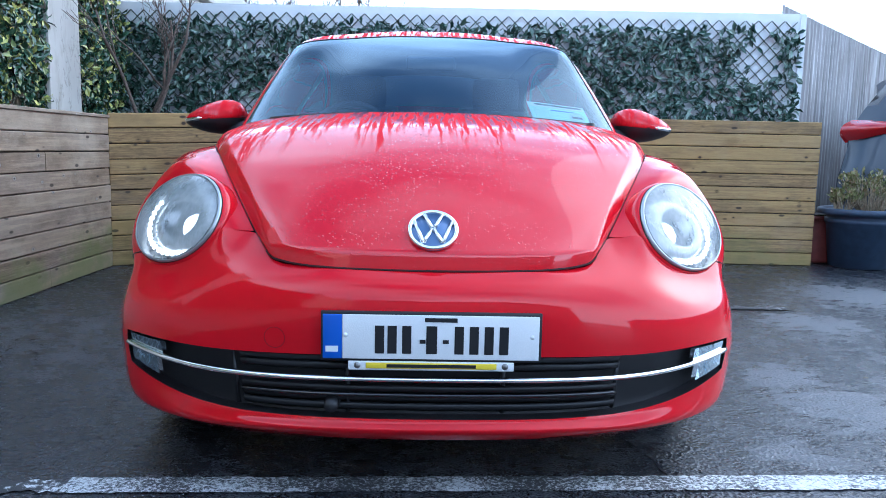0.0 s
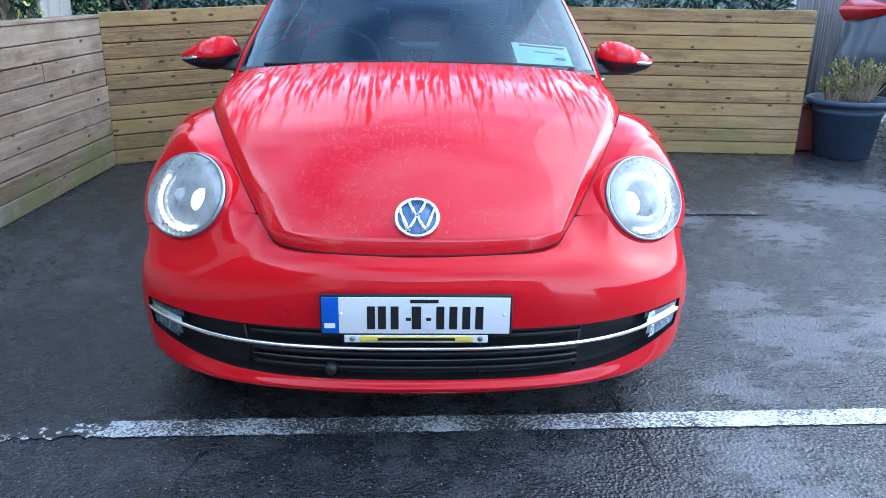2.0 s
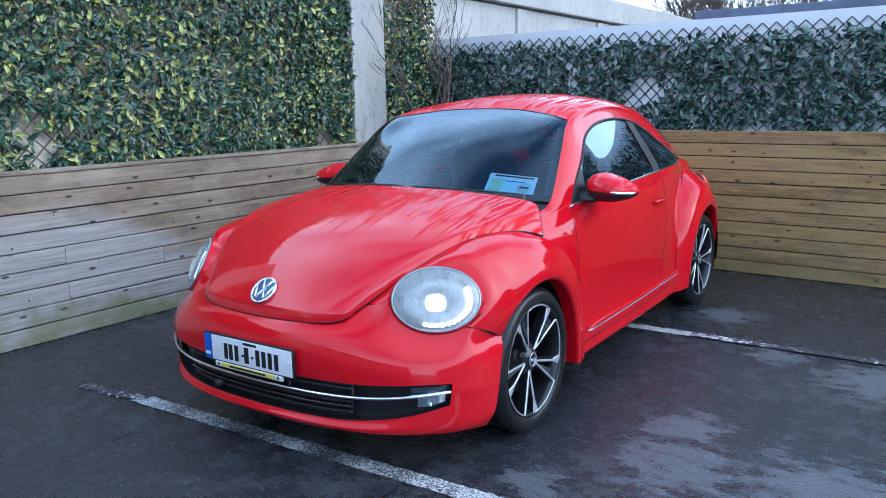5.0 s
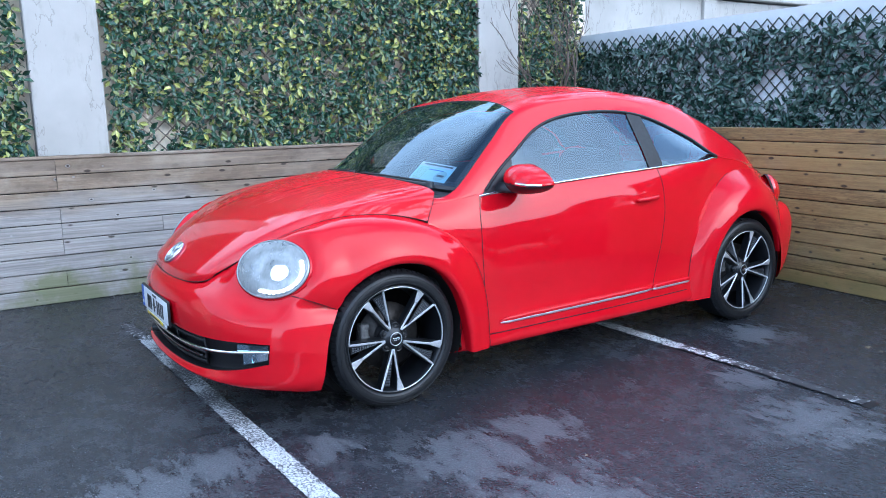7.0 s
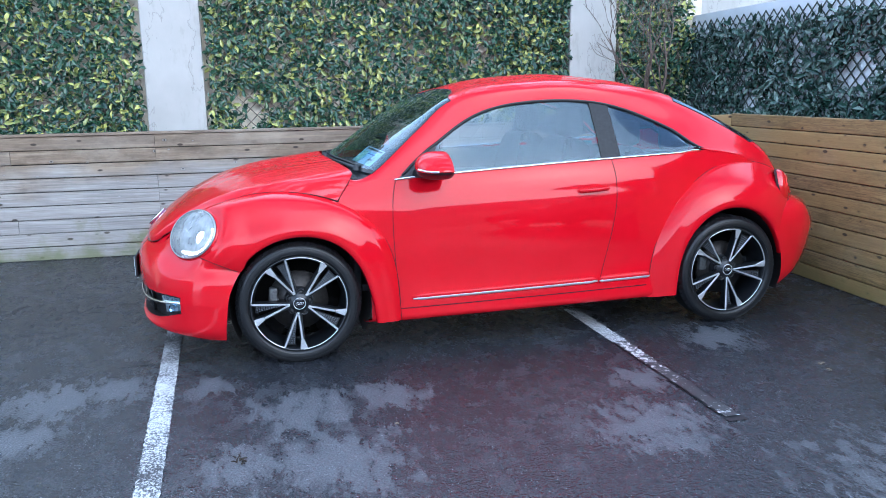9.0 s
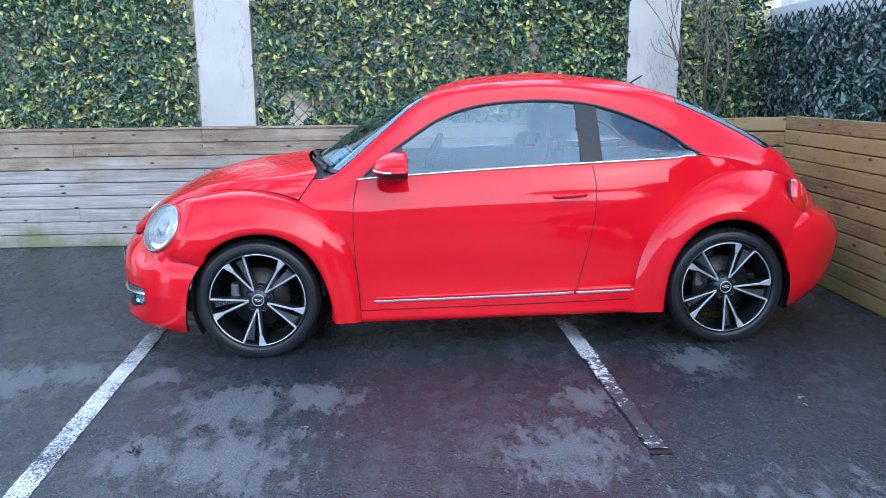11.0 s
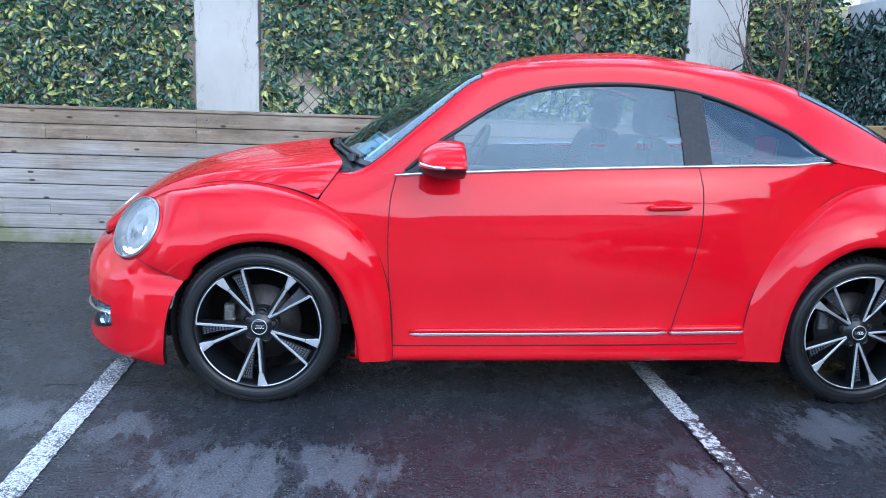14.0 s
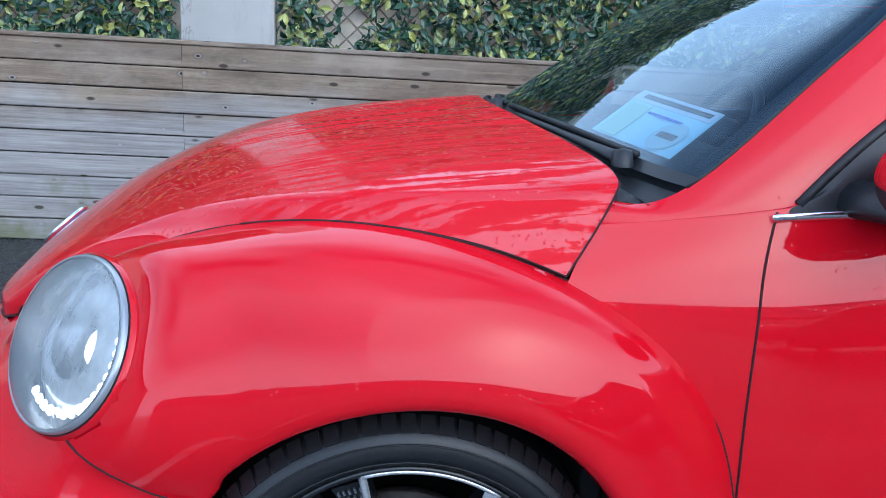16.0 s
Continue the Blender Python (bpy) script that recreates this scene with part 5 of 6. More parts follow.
part("tow_knob", xf(lathe([(0.0, -0.03), (0.016, -0.03), (0.02, 0.0), (0.02, 0.03)], 16), Matrix.Translation((-0.245, -0.815, 0.262)) @ Matrix.Rotation(radians(90), 4, "Z")), PLASTIC, grille)


FOGCUP = plain("smoked lamp cup", (0.10, 0.105, 0.12), 0.22, 0.8)


def fog_light(sgn):
    """Clear fog lamp with an amber indicator above it, set in the end of the grille."""
    fl = new("fog_light")
    fl.parent = car
    fl["label"] = "clear fog lamp with indicator in the bumper"

    def at(fr, k, inset):
        i = int(k)
        a, b = (top_e[-1 - i], low_e[-1 - i]) if sgn > 0 else (top_e[i], low_e[i])
        p = a * (1 - fr) + b * fr
        return Vector((p[0] - sgn * inset * 0.35, p[1] + inset, p[2]))

    for nm, f0, f1, k0, k1, mat, ins in (("indicator", 0.10, 0.30, 2, 12, FOGCUP, 0.020), ("lamp", 0.44, 0.80, 2, 10, REFLECTOR, 0.020)):
        g = np.array([[at(f0 + (f1 - f0) * q / 6, k0 + (k1 - k0) * w / 8, ins + 0.012 * math.cos(math.pi * (w / 8 - 0.5)) * -1) for q in range(7)] for w in range(9)])
        part(nm, grid_geo(g, None, sgn > 0), mat, fl)
        g2 = np.array([[at(f0 - 0.02 + (f1 - f0 + 0.04) * q / 6, k0 - 0.5 + (k1 - k0 + 1) * w / 8, ins - 0.016) for q in range(7)] for w in range(9)])
        part("lens", grid_geo(g2, None, sgn > 0), LENS, fl)
    c = at(0.62, 6, 0.006)
    part("bulb_dome", xf(lathe([(0.0, -0.012), (0.016, -0.009), (0.026, 0.0), (0.028, 0.004)], 20), Matrix.Translation(c) @ Matrix.Rotation(radians(90 - sgn * 30), 4, "Z")), LENS, fl)


fog_light(1)
fog_light(-1)

# --- number plate with its holder; the lettering stands as plain bars
plate = new("number_plate")
plate.parent = car
plate["label"] = "white front number plate with a blue band, in a dealer holder"
PY, PZ = -0.872, 0.447
part("backing", box(0, PY + 0.006, PZ, 0.532, 0.012, 0.122, 0.003), PLATE_BLACK, plate)
part("face", box(0.0225, PY - 0.002, PZ, 0.473, 0.004, 0.108, 0.0015), PLATE_WHITE, plate)
part("blue_band", box(-0.238, PY - 0.002, PZ, 0.046, 0.004, 0.108, 0.0015), PLATE_BLUE, plate)
for x in (-0.113, -0.083, -0.048, 0.0, 0.012, 0.078, 0.114, 0.150, 0.186):
    wd = {0.0: 0.0, 0.012: 0.026}.get(x, 0.022)
    if wd:
        part("bar", box(x - 0.012, PY - 0.0045, PZ - 0.006, wd, 0.002, 0.068), PLATE_BLACK, plate, smooth=False)
for x in (-0.022, 0.034):
    part("bar", box(x, PY - 0.0045, PZ - 0.010, 0.014, 0.002, 0.009), PLATE_BLACK, plate, smooth=False)
part("bar", box(0.022, PY - 0.0045, PZ + 0.043, 0.078, 0.002, 0.010), PLATE_BLACK, plate, smooth=False)
part("bar", box(-0.239, PY - 0.0045, PZ - 0.030, 0.030, 0.002, 0.014), PLATE_WHITE, plate, smooth=False)
for x in (-0.207, 0.243):
    part("bolt", xf(lathe([(0.0, 0.003), (0.004, 0.0025), (0.006, 0.0)], 12), Matrix.Translation((x, PY - 0.004, PZ + 0.004)) @ Matrix.Rotation(radians(-90), 4, "Z")), PLATE_WHITE, plate)
part("dealer_strip", box(0.0, PY + 0.002, PZ - 0.071, 0.40, 0.010, 0.022, 0.002), PLATE_WHITE, plate, "white and yellow dealer strip")
part("dealer_band", box(0.0, PY - 0.0045, PZ - 0.070, 0.315, 0.003, 0.014, 0.001), YELLOW, plate)
part("bar", box(0.0, PY - 0.0065, PZ - 0.070, 0.215, 0.002, 0.008), PLATE_BLACK, plate, smooth=False)
for x in (-0.178, 0.178):
    part("bolt", xf(lathe([(0.0, 0.003), (0.005, 0.0025), (0.008, 0.0)], 12), Matrix.Translation((x, PY - 0.004, PZ - 0.070)) @ Matrix.Rotation(radians(-90), 4, "Z")), STEEL, plate)

part("tow_cover", tube([on_front(-0.385 + 0.026 * math.cos(2 * math.pi * k / 28), 0.430 + 0.026 * math.sin(2 * math.pi * k / 28)) for k in range(28)], 0.0007, 4, closed=True), SEAM, car)

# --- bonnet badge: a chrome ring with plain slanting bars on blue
badge = new("badge")
badge.parent = car
badge["label"] = "round chrome badge on the bonnet"
bn = Vector((0, -0.80, 0.60)).normalized()
bc = Vector((0, -0.735, 0.690))
hitb = TREE.ray_cast(Vector((0, -3, 0.690)), Vector((0, 1, 0)))
if hitb[0]:
    bc, bn = hitb[0], hitb[1] if hitb[1].y < 0 else -hitb[1]
bz = (Vector((0, 0, 1)) - bn * bn.z).normalized()
BM = Matrix((Vector((1, 0, 0)), bz, bn)).transposed().to_4x4()
BM.translation = bc + bn * 0.004
part("disc", xf(lathe([(0.0, 0.003), (0.058, 0.002), (0.061, -0.006)], 48, "z"), BM), plain("badge blue", (0.10, 0.16, 0.30), 0.25, 0.3), badge)
part("ring", xf(tube([(0.059 * math.cos(2 * math.pi * k / 48), 0.059 * math.sin(2 * math.pi * k / 48), 0.003) for k in range(48)], 0.0058, 8, closed=True), BM), CHROME, badge)
for x0, y0, x1, y1 in ((-0.024, 0.050, -0.004, 0.006), (0.024, 0.050, 0.004, 0.006), (-0.048, 0.026, -0.024, -0.044), (0.048, 0.026, 0.024, -0.044), (-0.023, -0.042, -0.002, 0.002), (0.023, -0.042, 0.002, 0.002)):
    part("bar", xf(tube([(x0, y0, 0.004), (x1, y1, 0.004)], 0.0058, 6), BM), CHROME, badge)

# --- headlights


def headlight(sgn):
    h = new("headlight")
    h.parent = car
    h["label"] = "round headlight, lit, with a row of daytime lamps"
    ax = Vector((sgn * HL_AX.x, HL_AX.y, HL_AX.z))
    c = Vector((sgn * HL.x, HL.y, HL.z)) + ax * 0.003
    ux = Vector((0, 0, 1)).cross(ax).normalized()
    uy = ax.cross(ux)
    hm = Matrix((ux, uy, ax)).transposed().to_4x4()
    hm.translation = c
    hm = hm @ Matrix.Diagonal((1.46, 1.10, 1, 1))
    part("bowl", xf(lathe([(0.116, 0.010), (0.108, -0.01), (0.098, -0.05), (0.07, -0.085), (0.0, -0.095)], 48, "z"), hm), plain("dark lamp housing", (0.10, 0.105, 0.115), 0.3, 0.6), h)
    part("rim", xf(lathe([(0.1225, -0.014), (0.1225, 0.004), (0.1205, 0.009), (0.118, 0.0095), (0.115, 0.004)], 56, "z"), hm), plain("satin grey rim", (0.42, 0.44, 0.46), 0.3, 0.6), h, "grey rim")
    part("gap", xf(lathe([(0.1245, -0.012), (0.124, 0.0015), (0.122, 0.0015)], 56, "z"), hm), DARK, h)
    part("surround", xf(lathe([(0.1235, 0.000), (0.1275, -0.004), (0.130, -0.014), (0.130, -0.05)], 64, "z"), hm), RED, h, "red painted surround")
    part("lens", xf(turned([(0.0, 0.040), (0.03, 0.0385), (0.06, 0.034), (0.09, 0.0245), (0.108, 0.016), (0.117, 0.008)], 48, "z"), hm), LENS_WORN, h, "hazy domed lens").visible_shadow = False
    part("shroud", xf(lathe([(0.050, -0.012), (0.056, -0.004), (0.088, -0.022), (0.098, -0.03)], 40, "z"), hm), plain("satin lamp bezel", (0.34, 0.35, 0.37), 0.3, 0.8), h)
    part("tube", xf(lathe([(0.046, -0.085), (0.050, -0.012)], 40, "z"), hm), FOGCUP, h)
    sq = []
    for k in range(32):
        t = 2 * math.pi * k / 32
        cx, cy = math.copysign(abs(math.cos(t)) ** 0.8, math.cos(t)) * 0.029, math.copysign(abs(math.sin(t)) ** 0.8, math.sin(t)) * 0.033
        sq.append((cx, cy))
    v = [(x, y, -0.058) for x, y in sq] + [(0.7 * x, 0.7 * y, -0.046) for x, y in sq]
    f = [(k, (k + 1) % 32, 32 + (k + 1) % 32, 32 + k) for k in range(32)] + [tuple(range(32, 64))]
    part("projector", xf((v, f), hm), LIT, h, "lit projector lamp")
    for k in range(15):
        t = radians(24 - 9.6 * k) if sgn > 0 else radians(156 + 9.6 * k)
        m = hm @ Matrix.Translation((0.094 * math.cos(t), 0.094 * math.sin(t), -0.012))
        part("daytime_lamp", xf(lathe([(0.0, 0.006), (0.005, 0.004), (0.0075, 0.0)], 10, "z"), m), DRL, h)


drl = bpy.data.materials.new("daytime lamp")
drl.use_nodes = True
drl.node_tree.nodes["Principled BSDF"].inputs["Emission Color"].default_value = (1.0, 0.97, 0.90, 1)
drl.node_tree.nodes["Principled BSDF"].inputs["Emission Strength"].default_value = 7.0
DRL = drl
headlight(1)
headlight(-1)

# --- tail lights
for sgn in (1, -1):
    tl = new("tail_light")
    tl.parent = car
    tl["label"] = "round red tail light"
    ax = Vector((sgn * 0.62, 0.74, 0.26)).normalized()
    ux = Vector((0, 0, 1)).cross(ax).normalized()
    hm = Matrix((ux, ax.cross(ux), ax)).transposed().to_4x4()
    hm.translation = Vector((sgn * 0.740, 3.000, 0.800)) - ax * 0.012
    hm = hm @ Matrix.Diagonal((1.0, 1.05, 1, 1))
    part("lens", xf(turned([(0.0, 0.030), (0.04, 0.027), (0.075, 0.016), (0.095, -0.004), (0.098, -0.03)], 40, "z"), hm), TAILRED, tl)
    part("inner_ring", xf(tube([(0.055 * math.cos(2 * math.pi * k / 32), 0.055 * math.sin(2 * math.pi * k / 32), 0.024) for k in range(32)], 0.003, 6, closed=True), hm), TAILRED, tl)
    part("gap", xf(lathe([(0.0995, -0.034), (0.0995, -0.022), (0.097, -0.020)], 40, "z"), hm), SEAM, tl)

# --- mirrors


def ellipsoid_grid(nu, nv, fn):
    g = np.array([[fn(2 * math.pi * i / nu, math.pi * j / nv) for j in range(nv + 1)] for i in range(nu + 1)])
    return grid_geo(g)


for sgn in (1, -1):
    mr = new("door_mirror")
    mr.parent = car
    mr["label"] = "red door mirror with a black foot and clear indicator"
    MC = Vector((sgn * 0.928, 0.735, 1.010))

    def cap(u, v, z_lo=-1.0, z_hi=1.0, grow=1.0):
        cx = math.copysign(abs(math.sin(v)) ** 0.88, math.sin(v)) * math.cos(u)
        cz = math.copysign(abs(math.sin(v)) ** 0.88, math.sin(v)) * math.sin(u)
        cy = math.cos(v)
        x = cx * 0.128 * grow
        z = max(z_lo, min(z_hi, cz)) * 0.068 * grow
        taper = 1.0 - 0.36 * (x / 0.12)
        y = (cy * 0.112 if cy < 0 else min(cy * 0.30, 0.064)) * grow
        return (MC.x + sgn * x, MC.y + y, MC.z + z * taper - 0.012 * (x / 0.108))

    part("cap", ellipsoid_grid(40, 20, lambda u, v: cap(u, v, -0.14, 1.0)), RED_WET, mr)
    part("shell", ellipsoid_grid(40, 20, lambda u, v: cap(u, v, -1.0, -0.08, 0.995)), PLASTIC, mr, "black lower shell")
    arc = []
    for k in range(15):
        u = radians(-76 + 72 * k / 14)
        x, yy = 0.1205 * math.cos(u), 0.112 * math.sin(u)
        arc.append((MC.x + sgn * x, MC.y + yy, MC.z - 0.004 - 0.010 * (x / 0.108)))
    part("indicator", tube(arc, [0.003] + [0.009] * 13 + [0.004], 8), REFLECTOR, mr, "clear indicator strip")
    part("mirror_glass", ([(MC.x + sgn * 0.098 * math.cos(t), MC.y + 0.0655, MC.z + 0.050 * math.sin(t)) for t in [2 * math.pi * k / 32 for k in range(32)]], [tuple(range(32))]), CHROME, mr)
    part("foot", tube([Vector((sgn * 0.765, 0.655, 0.972)), Vector((sgn * 0.84, 0.69, 0.968)), Vector((sgn * 0.90, 0.735, 0.974))], [0.038, 0.030, 0.034], 10, flat=0.55), PLASTIC, mr)

# --- wipers
for x0, x1, ya, yb in ((0.62, 0.02, 0.43, 0.40), (-0.05, -0.62, 0.335, 0.50)):
    wp = new("wiper")
    wp.parent = car
    wp["label"] = "black windscreen wiper at rest"
    arm = []
    blade = []
    for k in range(15):
        x = x0 + (x1 - x0) * k / 14
        j = S0
        row = min(range(L["rail"], NL - L["rail"] + 1), key=lambda r: abs(hull[r, j, 0] - x))
        p = Vector(hull[row, j])
        blade.append(p + Vector((0, 0.014, 0.022)))
        arm.append(p + Vector((0, -0.010 - 0.008 * math.sin(math.pi * k / 14), 0.012 + 0.006 * math.sin(math.pi * k / 14))))
    part("blade", tube(blade, 0.0075, 6), RUBBER, wp)
    part("arm", tube(arm[:11], [0.014, 0.013, 0.011, 0.009] + [0.007] * 7, 8, flat=0.7), PLASTIC, wp)
    part("pivot", xf(lathe([(0.0, 0.02), (0.016, 0.016), (0.02, -0.01)], 16, "z"), Matrix.Translation(arm[0])), PLASTIC, wp)

# --- roof aerial
aerial = new("aerial")
aerial.parent = car
aerial["label"] = "short black roof aerial"
top = TREE.ray_cast(Vector((0, 2.22, 3)), Vector((0, 0, -1)))[0]
part("base", xf(lathe([(0.0, 0.016), (0.012, 0.014), (0.022, 0.004), (0.026, -0.006)], 20, "z"), Matrix.Translation(top) @ Matrix.Diagonal((0.8, 1.5, 1, 1))), RUBBER, aerial)
part("rod", tube([top + Vector((0, 0.005, 0.01)), top + Vector((0, 0.05, 0.038)), top + Vector((0, 0.085, 0.058))], [0.006, 0.005, 0.004], 8), RUBBER, aerial)

# --- paper in the windscreen
slip = new("permit")
slip.parent = car
slip["label"] = "pale blue paper disc holder inside the windscreen"


def on_screen(x, s):
    """A point just inside the screen at x and a share s of its height."""
    g = hull[L["rail"]:NL - L["rail"] + 1]
    f = S0 + (0.055 + s * 0.92) * (S2 - S0)
    j, t = int(f), f - int(f)
    row = g[:, j] * (1 - t) + g[:, j + 1] * t
    k = int(np.argmin(abs(row[:, 0] - x)))
    k2 = min(k + 1, len(row) - 1) if row[k, 0] > x else max(k - 1, 0)
    d = row[k2, 0] - row[k, 0]
    w = 0 if abs(d) < 1e-6 else (x - row[k, 0]) / d
    p = row[k] * (1 - w) + row[k2] * w
    return Vector(p)


def paper(name, x0, x1, s0, s1, mat, lift, dx=0.0):
    a, b, c, d = on_screen(x0 + dx, s0), on_screen(x1 + dx, s0), on_screen(x1, s1), on_screen(x0, s1)
    n = (b - a).cross(d - a).normalized()
    if n.y > 0:
        n = -n
    q = [p - n * (0.012 - lift) for p in (a, b, c, d)]
    r = [p - n * 0.0008 for p in q]
    part(name, (q + r, [(0, 1, 2, 3), (7, 6, 5, 4), (0, 4, 5, 1), (1, 5, 6, 2), (2, 6, 7, 3), (3, 7, 4, 0)]), mat, slip, smooth=False)


paper("paper", 0.385, 0.625, 0.045, 0.215, PAPER_BLUE, 0.0, 0.02)
paper("paper_head", 0.387, 0.623, 0.178, 0.213, PAPER_WHITE, 0.001)
paper("paper_green", 0.408, 0.470, 0.050, 0.170, PAPER_GREEN, 0.001, 0.01)
paper("bar", 0.415, 0.612, 0.190, 0.203, PLATE_BLACK, 0.002)
paper("bar", 0.48, 0.58, 0.150, 0.157, PLATE_BLUE, 0.002)
c = on_screen(0.588, 0.105)
e1 = (on_screen(0.62, 0.105) - c).normalized()
e2 = (on_screen(0.588, 0.15) - c).normalized()
nn = e1.cross(e2).normalized()
nn = nn if nn.y < 0 else -nn
part("disc", ([c - nn * 0.010 + e1 * 0.036 * math.cos(t) + e2 * 0.036 * math.sin(t) for t in [2 * math.pi * k / 32 for k in range(32)]], [tuple(range(32))]), plain("pale grey green disc", (0.45, 0.62, 0.62), 0.6), slip, smooth=False)
part("bar", xf(box(0, 0, 0, 0.045, 0.014, 0.0006), Matrix.Translation(c - nn * 0.0092) @ Matrix((e1, e2, nn)).transposed().to_4x4()), PLATE_BLACK, slip, smooth=False)

# --- wheels


plain_dots = plain("grey perforated metal", (0.22, 0.24, 0.27), 0.35, 0.7)


def wheel(spin):
    """A wheel round the x axis, its face towards +x, hub cap at x = 0."""
    w = new("wheel")
    R = 0.3165
    prof = [(0.250, -0.185), (0.268, -0.192), (0.292, -0.190), (0.308, -0.178), (0.3145, -0.155), (R, -0.12), (R, -0.05), (0.3148, -0.015), (0.309, 0.006), (0.298, 0.019), (0.281, 0.025), (0.264, 0.023), (0.253, 0.015), (0.249, -0.004)]
    tyre = part("tyre", lathe(prof, 96), TYRE, w, "low-profile black tyre")
    blocks = []
    for k in range(72):
        a = 2 * math.pi * k / 72
        g = box(0, 0, 0, 0.030, 0.021, 0.007, 0.0)
        blocks.append(xf(g, Matrix.Rotation(a, 4, "X") @ Matrix.Translation((0.000, 0, 0.3095)) @ Matrix.Rotation(radians(34), 4, "Y")))
    part("tread", join(*blocks), TYRE, tyre, smooth=False)
    for r in (0.264, 0.291):
        part("bead_line", tube([(0.026 if r < 0.28 else 0.0255, r * math.cos(2 * math.pi * k / 72), r * math.sin(2 * math.pi * k / 72)) for k in range(72)], 0.0014, 4, closed=True), RUBBER, tyre)
    rim = part("rim", lathe([(0.251, 0.012), (0.2475, 0.017), (0.241, 0.012), (0.236, -0.01), (0.224, -0.05), (0.222, -0.15), (0.238, -0.185)], 80), RIMBLACK, w, "gloss black alloy rim with machined edges")
    part("brake_disc", lathe([(0.0, -0.075), (0.155, -0.075), (0.155, -0.098), (0.0, -0.098)], 48), plain("dull brake iron", (0.05, 0.046, 0.044), 0.5, 0.8, grain=0.3, scale=60), w, "grey steel brake disc")
    part("hub_drum", lathe([(0.0, -0.03), (0.068, -0.032), (0.075, -0.075)], 32), plain("dark hub", (0.02, 0.02, 0.022), 0.5), w)
    part("caliper", join(box(-0.078, -0.128, 0.035, 0.05, 0.042, 0.085, 0.012), box(-0.070, -0.118, 0.062, 0.035, 0.030, 0.030, 0.008), box(-0.070, -0.118, 0.010, 0.035, 0.030, 0.026, 0.008)), plain("cast grey", (0.15, 0.15, 0.15), 0.5, 0.5, grain=0.3, scale=80), w, "cast grey brake caliper")

    def arm(r0, a0, r1, a1, w0, w1, x0, x1, thick):
        """A flat tapered bar in polar places."""
        p = Vector((0, r0 * math.cos(a0), r0 * math.sin(a0)))
        q = Vector((0, r1 * math.cos(a1), r1 * math.sin(a1)))
        d = (q - p).normalized()
        s = Vector((0, -d.z, d.y))
        v = []
        for pt, wd, x in ((p, w0, x0), (q, w1, x1)):
            for o, h in ((-wd / 2 - 0.003, -thick), (-wd / 2, 0), (wd / 2, 0), (wd / 2 + 0.003, -thick)):
                t = pt + s * o
                v.append((x + h, t.y, t.z))
        return v, [(0, 4, 5, 1), (1, 5, 6, 2), (2, 6, 7, 3), (3, 7, 4, 0), (0, 1, 2, 3), (4, 7, 6, 5)]

    for k in range(5):
        a = radians(72 * k + spin)
        thin_end, wide_end = a - radians(11.5), a + radians(11.5)
        sp = new("spoke")
        sp.parent = w
        part("web", join(arm(0.040, a - 0.16, 0.240, thin_end, 0.013, 0.011, -0.014, 0.004, 0.035), arm(0.040, a + 0.16, 0.240, wide_end, 0.013, 0.022, -0.014, 0.004, 0.035)), RIMBLACK, sp, smooth=False)
        part("machined_face", join(arm(0.050, a - 0.03, 0.243, thin_end, 0.0040, 0.0056, -0.008, 0.0135, 0.004), arm(0.050, a + 0.03, 0.188, wide_end - 0.012, 0.0040, 0.0064, -0.008, 0.0105, 0.004), arm(0.190, wide_end - 0.010, 0.246, wide_end + 0.012, 0.010, 0.037, 0.0105, 0.0135, 0.004)), ALLOY, sp, "machined silver spoke face", smooth=False)
        arc = [(0.0135, 0.2425 * math.cos(t), 0.2425 * math.sin(t)) for t in [wide_end + (thin_end + radians(72) - wide_end) * q / 20 for q in range(21)]]
        part("machined_edge", tube(arc, 0.0034, 6), ALLOY, sp, "machined silver rim edge")
        # perforated wing inside the pair, along the thin arm
        v = []
        for r, da in ((0.085, -3.0), (0.228, -11.0), (0.226, 1.5), (0.20, 0.5)):
            t = a + radians(da)
            v.append((-0.003 if da < -2 else -0.012, r * math.cos(t), r * math.sin(t)))
        v += [(x - 0.012, y, z) for x, y, z in v]
        part("wing", (v, [(0, 1, 2, 3), (7, 6, 5, 4), (0, 4, 5, 1), (1, 5, 6, 2), (2, 6, 7, 3), (3, 7, 4, 0)]), RIMBLACK, sp, smooth=False)
        dots = []
        for ri in range(10):
            r = 0.105 + ri * 0.0122
            n = 2 + ri // 3
            for ci in range(n):
                t = a + radians(-5.0 - 0.55 * ri + (ci + 0.3) / n * (2.5 + 0.95 * ri))
                dots.append(xf(box(-0.003 - 0.0016 * ci, 0, 0, 0.006, 0.0072, 0.0032), Matrix.Rotation(t, 4, "X") @ Matrix.Translation((0, r, 0))))
        part("perforation", join(*dots), plain_dots, sp, smooth=False)
        t = a + radians(36)
        part("bolt", xf(lathe([(0.0, -0.012), (0.008, -0.012), (0.012, -0.014), (0.013, -0.03)], 14), Matrix.Rotation(t, 4, "X") @ Matrix.Translation((0, 0.052, 0))), RUBBER, w)
        part("bolt_seat", xf(lathe([(0.013, -0.028), (0.019, -0.018), (0.023, -0.020), (0.024, -0.04)], 16), Matrix.Rotation(t, 4, "X") @ Matrix.Translation((0, 0.052, 0))), RIMBLACK, w)
    part("hub", lathe([(0.030, 0.0), (0.040, -0.006), (0.060, -0.020), (0.072, -0.045)], 40), RIMBLACK, w)
    part("hub_cap", lathe([(0.0, 0.004), (0.027, 0.003), (0.030, 0.001)], 32), GLOSSBLACK, w, "black hub cap with small silver rings")
